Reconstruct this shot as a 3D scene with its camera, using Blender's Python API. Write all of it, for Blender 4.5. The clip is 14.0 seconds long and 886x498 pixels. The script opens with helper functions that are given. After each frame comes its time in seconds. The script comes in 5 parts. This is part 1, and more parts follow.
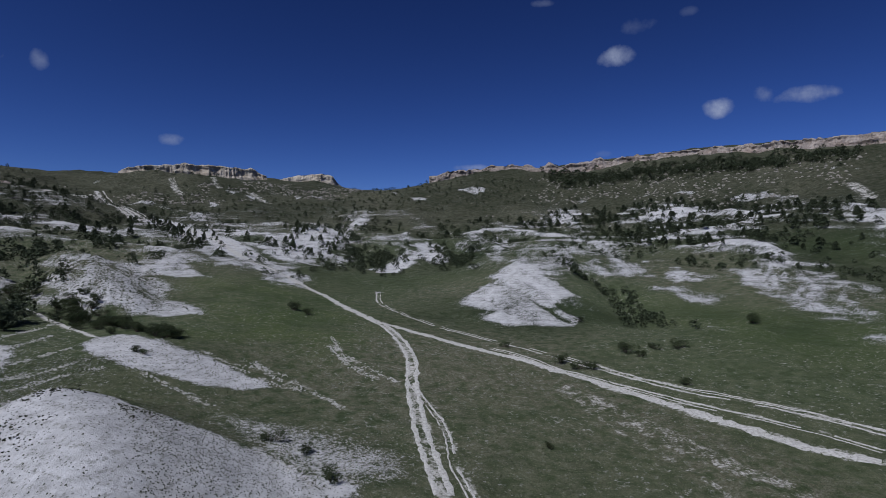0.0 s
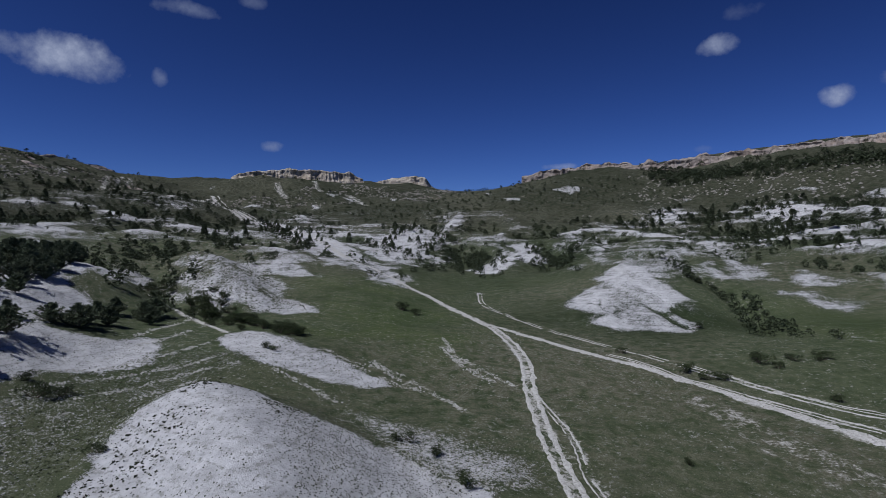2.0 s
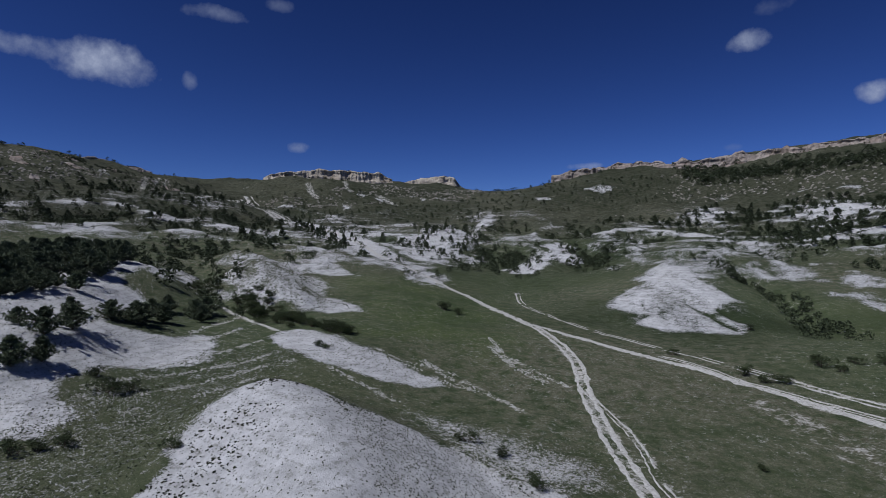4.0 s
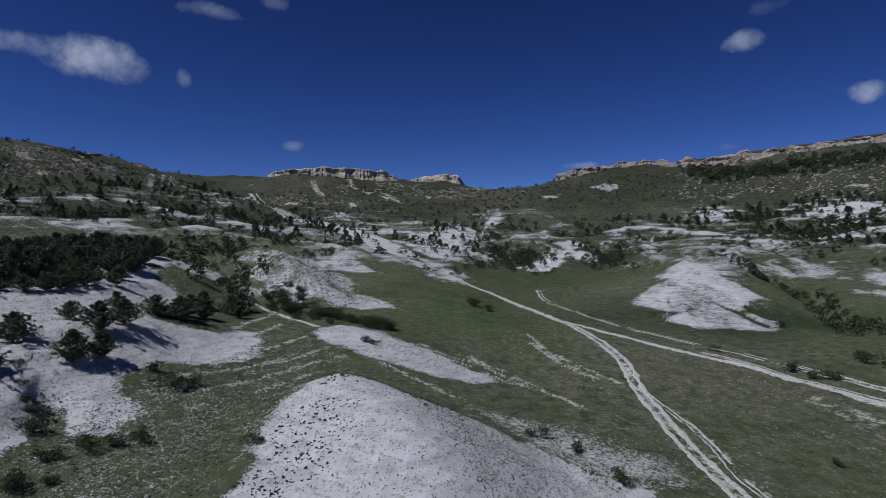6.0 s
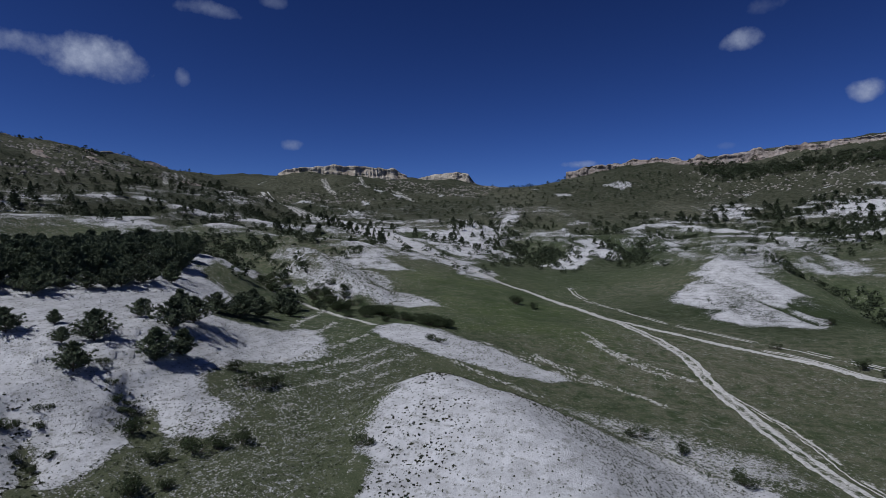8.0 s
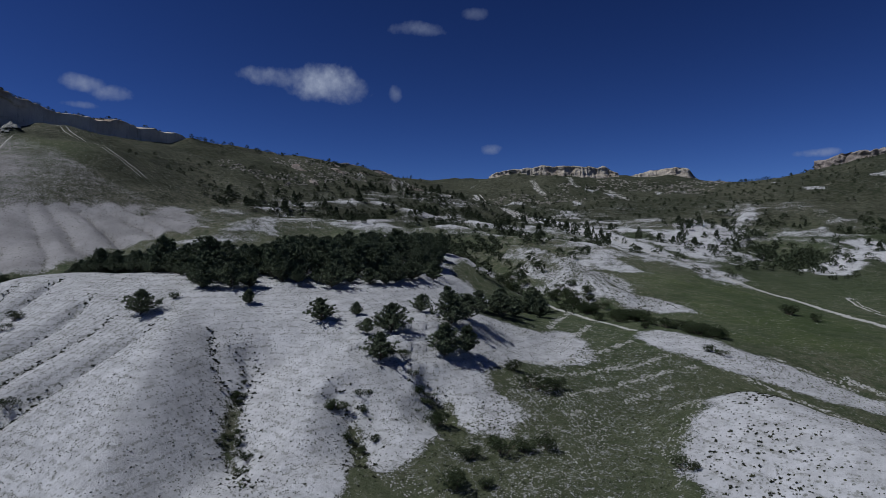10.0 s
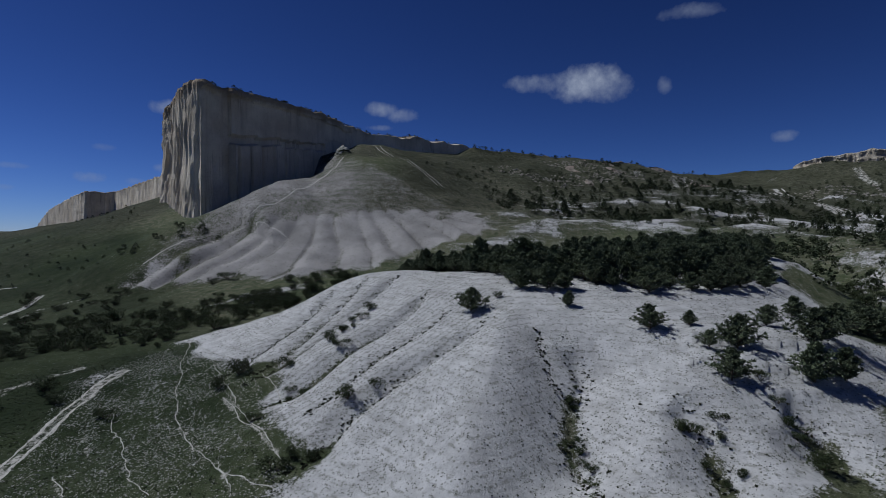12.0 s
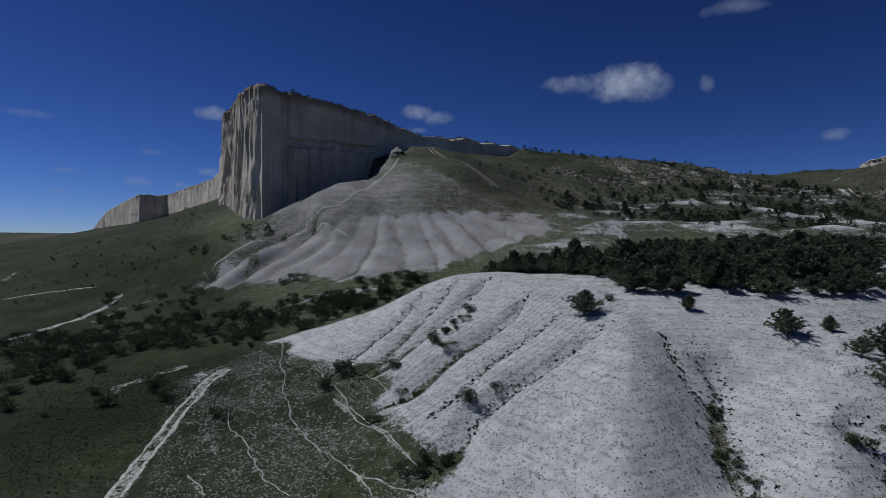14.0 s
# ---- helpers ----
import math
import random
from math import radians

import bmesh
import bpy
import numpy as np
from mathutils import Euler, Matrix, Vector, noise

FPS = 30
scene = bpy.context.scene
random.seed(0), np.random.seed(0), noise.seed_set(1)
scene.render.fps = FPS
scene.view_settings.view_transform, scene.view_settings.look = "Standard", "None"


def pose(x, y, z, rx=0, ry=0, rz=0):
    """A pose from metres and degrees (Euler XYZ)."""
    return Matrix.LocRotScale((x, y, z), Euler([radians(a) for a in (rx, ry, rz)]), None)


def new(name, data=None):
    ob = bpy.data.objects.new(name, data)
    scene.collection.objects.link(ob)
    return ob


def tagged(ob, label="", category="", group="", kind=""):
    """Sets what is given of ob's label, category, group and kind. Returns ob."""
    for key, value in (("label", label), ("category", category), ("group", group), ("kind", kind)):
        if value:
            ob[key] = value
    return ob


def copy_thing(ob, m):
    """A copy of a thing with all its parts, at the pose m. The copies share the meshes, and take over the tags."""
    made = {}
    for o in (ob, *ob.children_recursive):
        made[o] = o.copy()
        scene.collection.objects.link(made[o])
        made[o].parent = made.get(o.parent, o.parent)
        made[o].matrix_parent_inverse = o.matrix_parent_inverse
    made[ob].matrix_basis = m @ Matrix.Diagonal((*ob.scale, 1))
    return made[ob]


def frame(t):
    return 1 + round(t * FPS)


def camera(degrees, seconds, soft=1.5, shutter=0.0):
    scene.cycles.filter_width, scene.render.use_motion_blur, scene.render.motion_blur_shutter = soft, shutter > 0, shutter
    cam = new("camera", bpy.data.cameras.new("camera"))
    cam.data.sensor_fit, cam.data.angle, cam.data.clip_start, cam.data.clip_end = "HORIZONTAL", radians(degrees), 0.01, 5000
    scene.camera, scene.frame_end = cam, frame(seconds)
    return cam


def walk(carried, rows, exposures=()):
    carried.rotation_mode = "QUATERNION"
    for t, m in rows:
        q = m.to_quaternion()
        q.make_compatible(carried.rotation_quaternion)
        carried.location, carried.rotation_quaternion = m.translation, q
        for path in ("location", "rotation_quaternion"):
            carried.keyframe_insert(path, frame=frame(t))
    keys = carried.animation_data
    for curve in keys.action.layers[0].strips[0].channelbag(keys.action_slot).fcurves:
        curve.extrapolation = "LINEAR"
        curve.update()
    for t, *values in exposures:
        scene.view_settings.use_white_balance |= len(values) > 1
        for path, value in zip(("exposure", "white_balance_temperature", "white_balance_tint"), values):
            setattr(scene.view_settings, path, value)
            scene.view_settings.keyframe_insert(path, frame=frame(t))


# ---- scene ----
cam = camera(77.3, 14.0, 0.75)
METRES, EYE, TILT, LEAN, TURN = 72.0, 30.0, -1.0, 0.0, 0.0
ROWS = [
    (0.0, 0.0, 0.0, 0.0, 0.0, 0.0, -0.0),
    (0.5, -0.0224, 0.0059, 0.0011, 1.16, -0.02, -0.01),
    (1.0, -0.0458, 0.0116, 0.0018, 2.54, 0.0, -0.03),
    (1.5, -0.0669, 0.0151, 0.0023, 5.41, 0.03, -0.04),
    (2.0, -0.0856, 0.0171, 0.0025, 8.99, 0.06, -0.05),
    (2.5, -0.1009, 0.018, 0.0033, 11.08, 0.06, -0.08),
    (3.0, -0.1178, 0.0181, 0.0027, 11.49, 0.08, -0.12),
    (5.5, -0.2735, 0.0011, -0.0096, 11.34, 0.01, -0.22),
    (6.0, -0.3168, -0.0016, -0.0119, 10.98, -0.06, -0.23),
    (6.5, -0.3601, -0.0025, -0.0139, 10.68, -0.13, -0.2),
    (7.0, -0.408, -0.003, -0.0158, 10.42, -0.17, -0.16),
    (9.5, -0.647, -0.0028, -0.0269, 17.63, -0.04, -0.3),
    (10.0, -0.6884, -0.0058, -0.0274, 31.08, -0.1, -0.37),
    (10.5, -0.7257, -0.0113, -0.027, 43.5, -0.16, -0.43),
    (11.0, -0.7586, -0.0191, -0.0269, 49.45, -0.14, -0.5),
    (11.5, -0.7901, -0.0323, -0.0278, 53.82, -0.13, -0.57),
    (12.0, -0.8188, -0.0521, -0.0296, 57.7, -0.15, -0.65),
    (12.5, -0.8467, -0.0777, -0.0308, 59.87, -0.13, -0.71),
    (13.0, -0.8733, -0.1089, -0.0321, 60.67, -0.1, -0.74),
    (13.5, -0.8985, -0.1439, -0.0333, 61.08, -0.05, -0.76),
    (14.0, -0.9216, -0.1823, -0.0334, 61.37, 0.01, -0.78),
]
walk(cam, [(t, pose(0, 0, EYE, TILT, LEAN, TURN) @ pose(METRES * x, METRES * y, METRES * z, 90 + pitch, roll, yaw)) for t, x, y, z, yaw, pitch, roll in ROWS],
     exposures=[(0.0, -0.18, 5600, 14), (7.0, -0.20, 5620, 13), (9.5, -0.34, 5620, 12), (11.0, -0.44, 5620, 9), (14.0, -0.44, 5620, 9)])

# ---------------------------------------------------------------- sky and sun
SUN_AZIMUTH = Vector((-0.74, -0.67))     # towards the sun, on the ground
SUN_HEIGHT = 55.0
world = bpy.data.worlds.new("sky")
scene.world = world
world.use_nodes = True
wt = world.node_tree
wt.nodes.clear()


def wn(kind, **values):
    n = wt.nodes.new(kind)
    for k, v in values.items():
        if k == "op":
            n.operation = v
        elif k == "clamp":
            n.use_clamp = v
    return n


def wlink(a, b):
    wt.links.new(a, b)


def wmath(op, a, b=None, clamp=False):
    n = wn("ShaderNodeMath", op=op, clamp=clamp)
    for i, v in enumerate((a, b)):
        if v is None:
            continue
        if isinstance(v, (int, float)):
            n.inputs[i].default_value = v
        else:
            wlink(v, n.inputs[i])
    return n.outputs[0]


sky = wn("ShaderNodeTexSky")
sky.sky_type, sky.sun_disc = "NISHITA", False
sky.sun_elevation = radians(SUN_HEIGHT)
sky.sun_rotation = math.atan2(SUN_AZIMUTH.x, SUN_AZIMUTH.y)
sky.altitude, sky.air_density, sky.dust_density, sky.ozone_density = 1500, 0.8, 0.15, 6.0

# Small fair-weather clouds: bearing left of +y, height above the horizon, width, thickness (degrees), density.
CLOUDS = [
    (42.5, 15.3, 9.4, 3.8, 1.0), (47.3, 15.8, 8.6, 2.2, 0.8), (40.2, 15.0, 3.7, 3.2, 0.8), (35.9, 14.7, 1.4, 1.8, 0.5), (63.9, 13.4, 4.2, 1.7, 0.8),
    (61.6, 12.8, 4.3, 1.8, 0.75), (26.3, 9.2, 2.5, 1.2, 0.7), (84.2, 12.4, 3.8, 1.7, 0.8), (89.1, 8.4, 2.0, 0.8, 0.4), (90.4, 5.8, 3.3, 1.3, 0.6),
    (84.2, 6.9, 2.5, 0.9, 0.5), (86.7, 5.6, 1.8, 0.7, 0.4), (96.1, 4.6, 1.6, 0.6, 0.35), (98.1, 10.8, 5.1, 0.9, 0.45), (95.6, 6.4, 2.5, 0.6, 0.35),
    (64.2, 11.6, 2.9, 0.8, 0.7), (33.5, 20.7, 5.8, 1.6, 0.6), (28.0, 22.0, 3.1, 1.2, 0.35), (-17.5, 17.3, 4.0, 2.1, 0.85), (-19.3, 19.9, 3.4, 1.7, 0.3),
    (-26.5, 11.9, 3.2, 1.9, 1.0), (-30.0, 12.8, 2.3, 1.8, 0.75), (-32.9, 12.3, 5.5, 1.7, 0.85), (-2.7, 7.3, 4.3, 0.9, 0.9), (-16.0, 8.4, 2.0, 0.8, 0.3),
    (-10.1, 22.6, 2.6, 0.8, 0.4), (-23.8, 20.5, 1.7, 0.9, 0.25),
]
coord = wn("ShaderNodeTexCoord").outputs["Generated"]
puff = wn("ShaderNodeTexNoise")
puff.inputs["Scale"].default_value, puff.inputs["Detail"].default_value, puff.inputs["Roughness"].default_value = 21.0, 6.0, 0.6
wlink(coord, puff.inputs["Vector"])
ragged = wmath("MULTIPLY", wmath("SUBTRACT", puff.outputs["Fac"], 0.5), 2.9)
cover, bright = None, None
for bearing, high, wide, thick, dense in CLOUDS:
    b, h = radians(bearing), radians(high)
    mid = Vector((-math.sin(b) * math.cos(h), math.cos(b) * math.cos(h), math.sin(h)))
    side = Vector((math.cos(b), math.sin(b), 0))
    up = side.cross(mid)
    off = wn("ShaderNodeVectorMath", op="SUBTRACT")
    wlink(coord, off.inputs[0])
    off.inputs[1].default_value = mid
    ends = []
    for axis, size in ((side, wide), (up, thick)):
        dot = wn("ShaderNodeVectorMath", op="DOT_PRODUCT")
        wlink(off.outputs["Vector"], dot.inputs[0])
        dot.inputs[1].default_value = axis / (radians(size) / 2)
        ends.append(dot.outputs["Value"])
    e = wmath("ADD", wmath("MULTIPLY", ends[0], ends[0]), wmath("MULTIPLY", ends[1], ends[1]))
    body = wmath("ADD", wmath("SUBTRACT", 0.85, e), ragged)
    body = wmath("MULTIPLY", wmath("MULTIPLY", body, 0.6, clamp=True), dense)
    near = wmath("LESS_THAN", e, 4.0)
    body = wmath("MULTIPLY", body, near)
    lit = wmath("MULTIPLY", body, wmath("ADD", wmath("MULTIPLY", ends[1], 0.25), 0.75, clamp=True))
    cover = body if cover is None else wmath("MAXIMUM", cover, body)
    bright = lit if bright is None else wmath("MAXIMUM", bright, lit)
cloud_colour = wn("ShaderNodeMixRGB")
cloud_colour.inputs[1].default_value = (3.0, 3.4, 4.4, 1)
cloud_colour.inputs[2].default_value = (7.4, 7.6, 8.2, 1)
wlink(bright, cloud_colour.inputs[0])
whole = wn("ShaderNodeMixRGB")
wlink(cover, whole.inputs[0])
deep = wn("ShaderNodeMixRGB")
deep.blend_type, deep.inputs[0].default_value, deep.inputs[2].default_value = "MULTIPLY", 1.0, (0.1, 0.1, 0.1, 1)
wlink(sky.outputs[0], deep.inputs[1])
clear = wn("ShaderNodeGamma")
clear.inputs["Gamma"].default_value = 1.6
wlink(deep.outputs[0], clear.inputs["Color"])
full = wn("ShaderNodeMixRGB")
full.blend_type, full.inputs[0].default_value, full.inputs[2].default_value = "MULTIPLY", 1.0, (10.6, 8.7, 9.7, 1)
wlink(clear.outputs[0], full.inputs[1])
wlink(full.outputs[0], whole.inputs[1])
wlink(cloud_colour.outputs[0], whole.inputs[2])
back = wn("ShaderNodeBackground")
back.inputs["Strength"].default_value = 0.079
wlink(whole.outputs[0], back.inputs["Color"])
wlink(back.outputs[0], wn("ShaderNodeOutputWorld").inputs["Surface"])

sun_data = bpy.data.lights.new("sun", "SUN")
sun_data.energy, sun_data.angle, sun_data.color = 4.1, radians(0.53), (1.0, 0.95, 0.88)
sun = new("sun", sun_data)
to_sun = Vector((*(SUN_AZIMUTH.normalized() * math.cos(radians(SUN_HEIGHT))), math.sin(radians(SUN_HEIGHT))))
sun.rotation_euler = (-to_sun).to_track_quat("-Z", "Y").to_euler()
sun.location = (0, 0, 200)

# ---------------------------------------------------------------- materials


class Paint:
    """A node material with short calls for noise, ramps and mixes."""

    def __init__(self, name, rough_value=0.9, specular=0.15):
        self.m = bpy.data.materials.new(name)
        self.m.use_nodes = True
        self.t = self.m.node_tree
        self.b = self.t.nodes["Principled BSDF"]
        self.b.inputs["Roughness"].default_value = rough_value
        self.b.inputs["Specular IOR Level"].default_value = specular
        self.at = self.n("ShaderNodeNewGeometry").outputs["Position"]

    def n(self, kind):
        return self.t.nodes.new(kind)

    def put(self, v, socket):
        if isinstance(v, (int, float)):
            socket.default_value = v
        elif isinstance(v, tuple):
            socket.default_value = (*v, 1) if len(v) == 3 and socket.type == "RGBA" else v
        else:
            self.t.links.new(v, socket)

    def noise(self, size, detail=5, roughness=0.6, stretch=None, at=None):
        k = self.n("ShaderNodeTexNoise")
        k.inputs["Scale"].default_value = 1.0 / size
        k.inputs["Detail"].default_value, k.inputs["Roughness"].default_value = detail, roughness
        v = at or self.at
        if stretch:
            s = self.n("ShaderNodeVectorMath")
            s.operation = "MULTIPLY"
            self.put(v, s.inputs[0])
            s.inputs[1].default_value = stretch
            v = s.outputs[0]
        self.put(v, k.inputs["Vector"])
        return k.outputs["Fac"]

    def cells(self, size):
        k = self.n("ShaderNodeTexVoronoi")
        k.inputs["Scale"].default_value = 1.0 / size
        self.put(self.at, k.inputs["Vector"])
        return k.outputs["Distance"]

    def ramp(self, v, lo, hi, a=0.0, b=1.0):
        k = self.n("ShaderNodeMapRange")
        k.interpolation_type = "SMOOTHSTEP"
        for i, w in enumerate((v, lo, hi, a, b)):
            self.put(w, k.inputs[i])
        return k.outputs[0]

    def math(self, op, a, b=0.0, clamp=False):
        k = self.n("ShaderNodeMath")
        k.operation, k.use_clamp = op, clamp
        self.put(a, k.inputs[0])
        self.put(b, k.inputs[1])
        return k.outputs[0]

    def mix(self, f, a, b, kind="MIX"):
        k = self.n("ShaderNodeMixRGB")
        k.blend_type = kind
        for i, w in enumerate((f, a, b)):
            self.put(w, k.inputs[i])
        return k.outputs[0]

    def layer(self, name):
        k = self.n("ShaderNodeAttribute")
        k.attribute_name = name
        return k.outputs["Fac"]

    def chance(self):
        return self.n("ShaderNodeObjectInfo").outputs["Random"]

    def colour(self, v):
        self.put(v, self.b.inputs["Base Color"])
        return self

    def relief(self, v, distance, strength=1.0):
        k = self.n("ShaderNodeBump")
        k.inputs["Strength"].default_value, k.inputs["Distance"].default_value = strength, distance
        self.put(v, k.inputs["Height"])
        self.put(k.outputs[0], self.b.inputs["Normal"])
        return self


def ground_material():
    p = Paint("chalk_and_grass", 0.95, 0.08)
    chalk, trod, dry, lush, heath, rich = (p.layer(k) for k in ("chalk", "trod", "dry", "lush", "heath", "rich"))
    marl = p.layer("marl")
    grain = p.noise(0.62, 6, 0.75)
    fine = p.noise(0.16, 3, 0.7)
    clump = p.noise(2.6, 6, 0.65)
    broad = p.noise(22.0, 5, 0.6)
    wide = p.noise(85.0, 4, 0.55)
    # chalk rubble
    white = p.mix(p.ramp(clump, 0.3, 0.7), (0.40, 0.395, 0.385), (0.56, 0.555, 0.545))
    white = p.mix(p.ramp(grain, 0.50, 0.30, 0.0, 0.55), white, (0.24, 0.24, 0.225))
    white = p.mix(p.ramp(broad, 0.55, 0.8, 0.0, 0.25), white, (0.42, 0.40, 0.35))
    specks = p.cells(0.62)
    white = p.mix(p.ramp(specks, 0.27, 0.15, 0.0, 0.7), white, (0.16, 0.165, 0.13))
    white = p.mix(p.ramp(p.cells(0.27), 0.22, 0.10, 0.0, 0.5), white, (0.22, 0.22, 0.19))
    dots = p.math("MULTIPLY", p.ramp(p.cells(0.85), 0.20, 0.13), p.ramp(p.noise(5.0, 4, 0.7), 0.42, 0.56))
    white = p.mix(p.math("MULTIPLY", dots, 0.6), white, (0.095, 0.10, 0.075))
    xyz = p.n("ShaderNodeSeparateXYZ")
    p.put(p.at, xyz.inputs[0])
    steps = p.math("ADD", p.math("MULTIPLY", xyz.outputs[2], 8.2), p.math("MULTIPLY", clump, 7.0))
    steps = p.ramp(p.math("SINE", steps), 0.25, 0.9)
    steps = p.math("MULTIPLY", steps, p.ramp(p.noise(0.7, 4, 0.75), 0.48, 0.58))
    white = p.mix(p.math("MULTIPLY", steps, 0.6), white, (0.20, 0.20, 0.17))
    rows = p.math("ADD", p.math("MULTIPLY", xyz.outputs[0], 5.2), p.math("MULTIPLY", clump, 3.0))
    rows = p.math("MULTIPLY", p.ramp(p.math("SINE", rows), -0.1, 0.9), p.ramp(p.noise(0.4, 4, 0.8), 0.47, 0.57))
    white = p.mix(p.math("MULTIPLY", rows, p.math("MULTIPLY", p.layer("rows"), 0.7)), white, (0.17, 0.17, 0.14))
    # grey marl of the spur
    grey = p.mix(p.ramp(p.noise(16.0, 5, 0.6), 0.36, 0.66), (0.235, 0.225, 0.217), (0.335, 0.32, 0.308))
    grey = p.mix(p.ramp(grain, 0.52, 0.34, 0.0, 0.4), grey, (0.14, 0.135, 0.125))
    white = p.mix(marl, white, grey)
    # sward
    green = p.mix(p.ramp(clump, 0.28, 0.72), (0.043, 0.060, 0.026), (0.108, 0.122, 0.066))
    green = p.mix(p.ramp(wide, 0.42, 0.66, 0.0, 0.55), green, (0.104, 0.106, 0.062))
    green = p.mix(lush, green, p.mix(p.ramp(broad, 0.35, 0.65), (0.036, 0.058, 0.018), (0.080, 0.104, 0.034)))
    green = p.mix(rich, green, p.mix(p.ramp(broad, 0.35, 0.65), (0.014, 0.023, 0.009), (0.033, 0.046, 0.019)))
    low_scrub = p.mix(p.ramp(p.noise(3.4, 5, 0.7), 0.40, 0.62), (0.020, 0.025, 0.013), (0.062, 0.060, 0.041))
    low_scrub = p.mix(p.ramp(p.noise(7.0, 6, 0.75), 0.60, 0.70), low_scrub, (0.23, 0.20, 0.165))
    green = p.mix(p.math("MULTIPLY", heath, 0.95), green, low_scrub)
    straw = p.mix(p.ramp(grain, 0.35, 0.7), (0.085, 0.080, 0.048), (0.23, 0.22, 0.165))
    green = p.mix(p.math("MULTIPLY", dry, p.ramp(clump, 0.36, 0.62)), green, straw)
    green = p.mix(p.ramp(p.noise(7.0, 6, 0.7), 0.50, 0.66, 0.0, 0.3), green, (0.036, 0.047, 0.024))
    stony = p.math("MULTIPLY", p.ramp(p.noise(0.9, 6, 0.8), 0.56, 0.64), p.ramp(broad, 0.37, 0.57, 0.18, 1.0))
    green = p.mix(p.math("MULTIPLY", stony, p.math("SUBTRACT", 0.8, p.math("MULTIPLY", rich, 0.65))), green, (0.42, 0.41, 0.37))
    green = p.mix(p.ramp(fine, 0.55, 0.36, 0.0, 0.6), green, (0.022, 0.030, 0.012))
    # borders
    edge = p.math("ADD", chalk, p.math("MULTIPLY", p.math("SUBTRACT", clump, 0.5), 0.6))
    edge = p.math("ADD", edge, p.math("MULTIPLY", p.math("SUBTRACT", fine, 0.5), 1.3))
    edge = p.math("ADD", edge, p.math("MULTIPLY", p.math("SUBTRACT", grain, 0.5), 1.9))
    edge = p.math("ADD", edge, p.math("MULTIPLY", p.math("SUBTRACT", broad, 0.5), 0.35))
    bare = p.ramp(edge, 0.40, 0.60)
    worn = p.math("ADD", trod, p.math("MULTIPLY", p.math("SUBTRACT", grain, 0.5), 0.7))
    worn = p.math("ADD", worn, p.math("MULTIPLY", p.math("SUBTRACT", clump, 0.5), 0.8))
    worn = p.ramp(worn, 0.40, 0.62)
    c = p.mix(bare, green, white)
    c = p.mix(worn, c, p.mix(grain, (0.36, 0.345, 0.30), (0.62, 0.60, 0.55)))
    p.colour(c)
    h = p.math("ADD", p.math("MULTIPLY", grain, 0.6), p.math("MULTIPLY", fine, 0.35))
    h = p.math("ADD", h, p.math("MULTIPLY", p.math("MULTIPLY", clump, 0.9), p.math("SUBTRACT", 1.0, p.math("MULTIPLY", bare, 0.8))))
    p.relief(h, 0.5, 0.85)
    return p.m


def cliff_material(name, dark, pale, rust):
    p = Paint(name, 0.93, 0.1)
    stain = p.noise(9.0, 6, 0.65, (1, 1, 0.16))
    beds = p.noise(5.0, 5, 0.6, (0.12, 0.12, 1))
    fine = p.noise(1.6, 6, 0.7)
    broad = p.noise(38.0, 4, 0.55)
    c = p.mix(p.ramp(stain, 0.32, 0.68), dark, pale)
    c = p.mix(p.ramp(beds, 0.50, 0.72, 0.0, 0.4), c, rust)
    c = p.mix(p.ramp(broad, 0.5, 0.75, 0.0, 0.45), c, rust)
    c = p.mix(p.ramp(fine, 0.44, 0.28, 0.0, 0.5), c, (0.16, 0.135, 0.10))
    p.colour(c)
    crack = p.ramp(p.noise(4.5, 3, 0.5, (1, 1, 0.10)), 0.47, 0.40)
    bed = p.ramp(p.noise(3.2, 3, 0.5, (0.08, 0.08, 1)), 0.44, 0.38)
    gap = p.math("MAXIMUM", p.math("MULTIPLY", crack, 0.3), p.math("MULTIPLY", bed, 0.16))
    p.colour(p.mix(gap, c, (0.16, 0.13, 0.095)))
    h = p.math("ADD", p.math("MULTIPLY", stain, 2.2), fine)
    p.relief(p.math("SUBTRACT", h, p.math("MULTIPLY", gap, 1.2)), 1.6, 1.0)
    return p.m


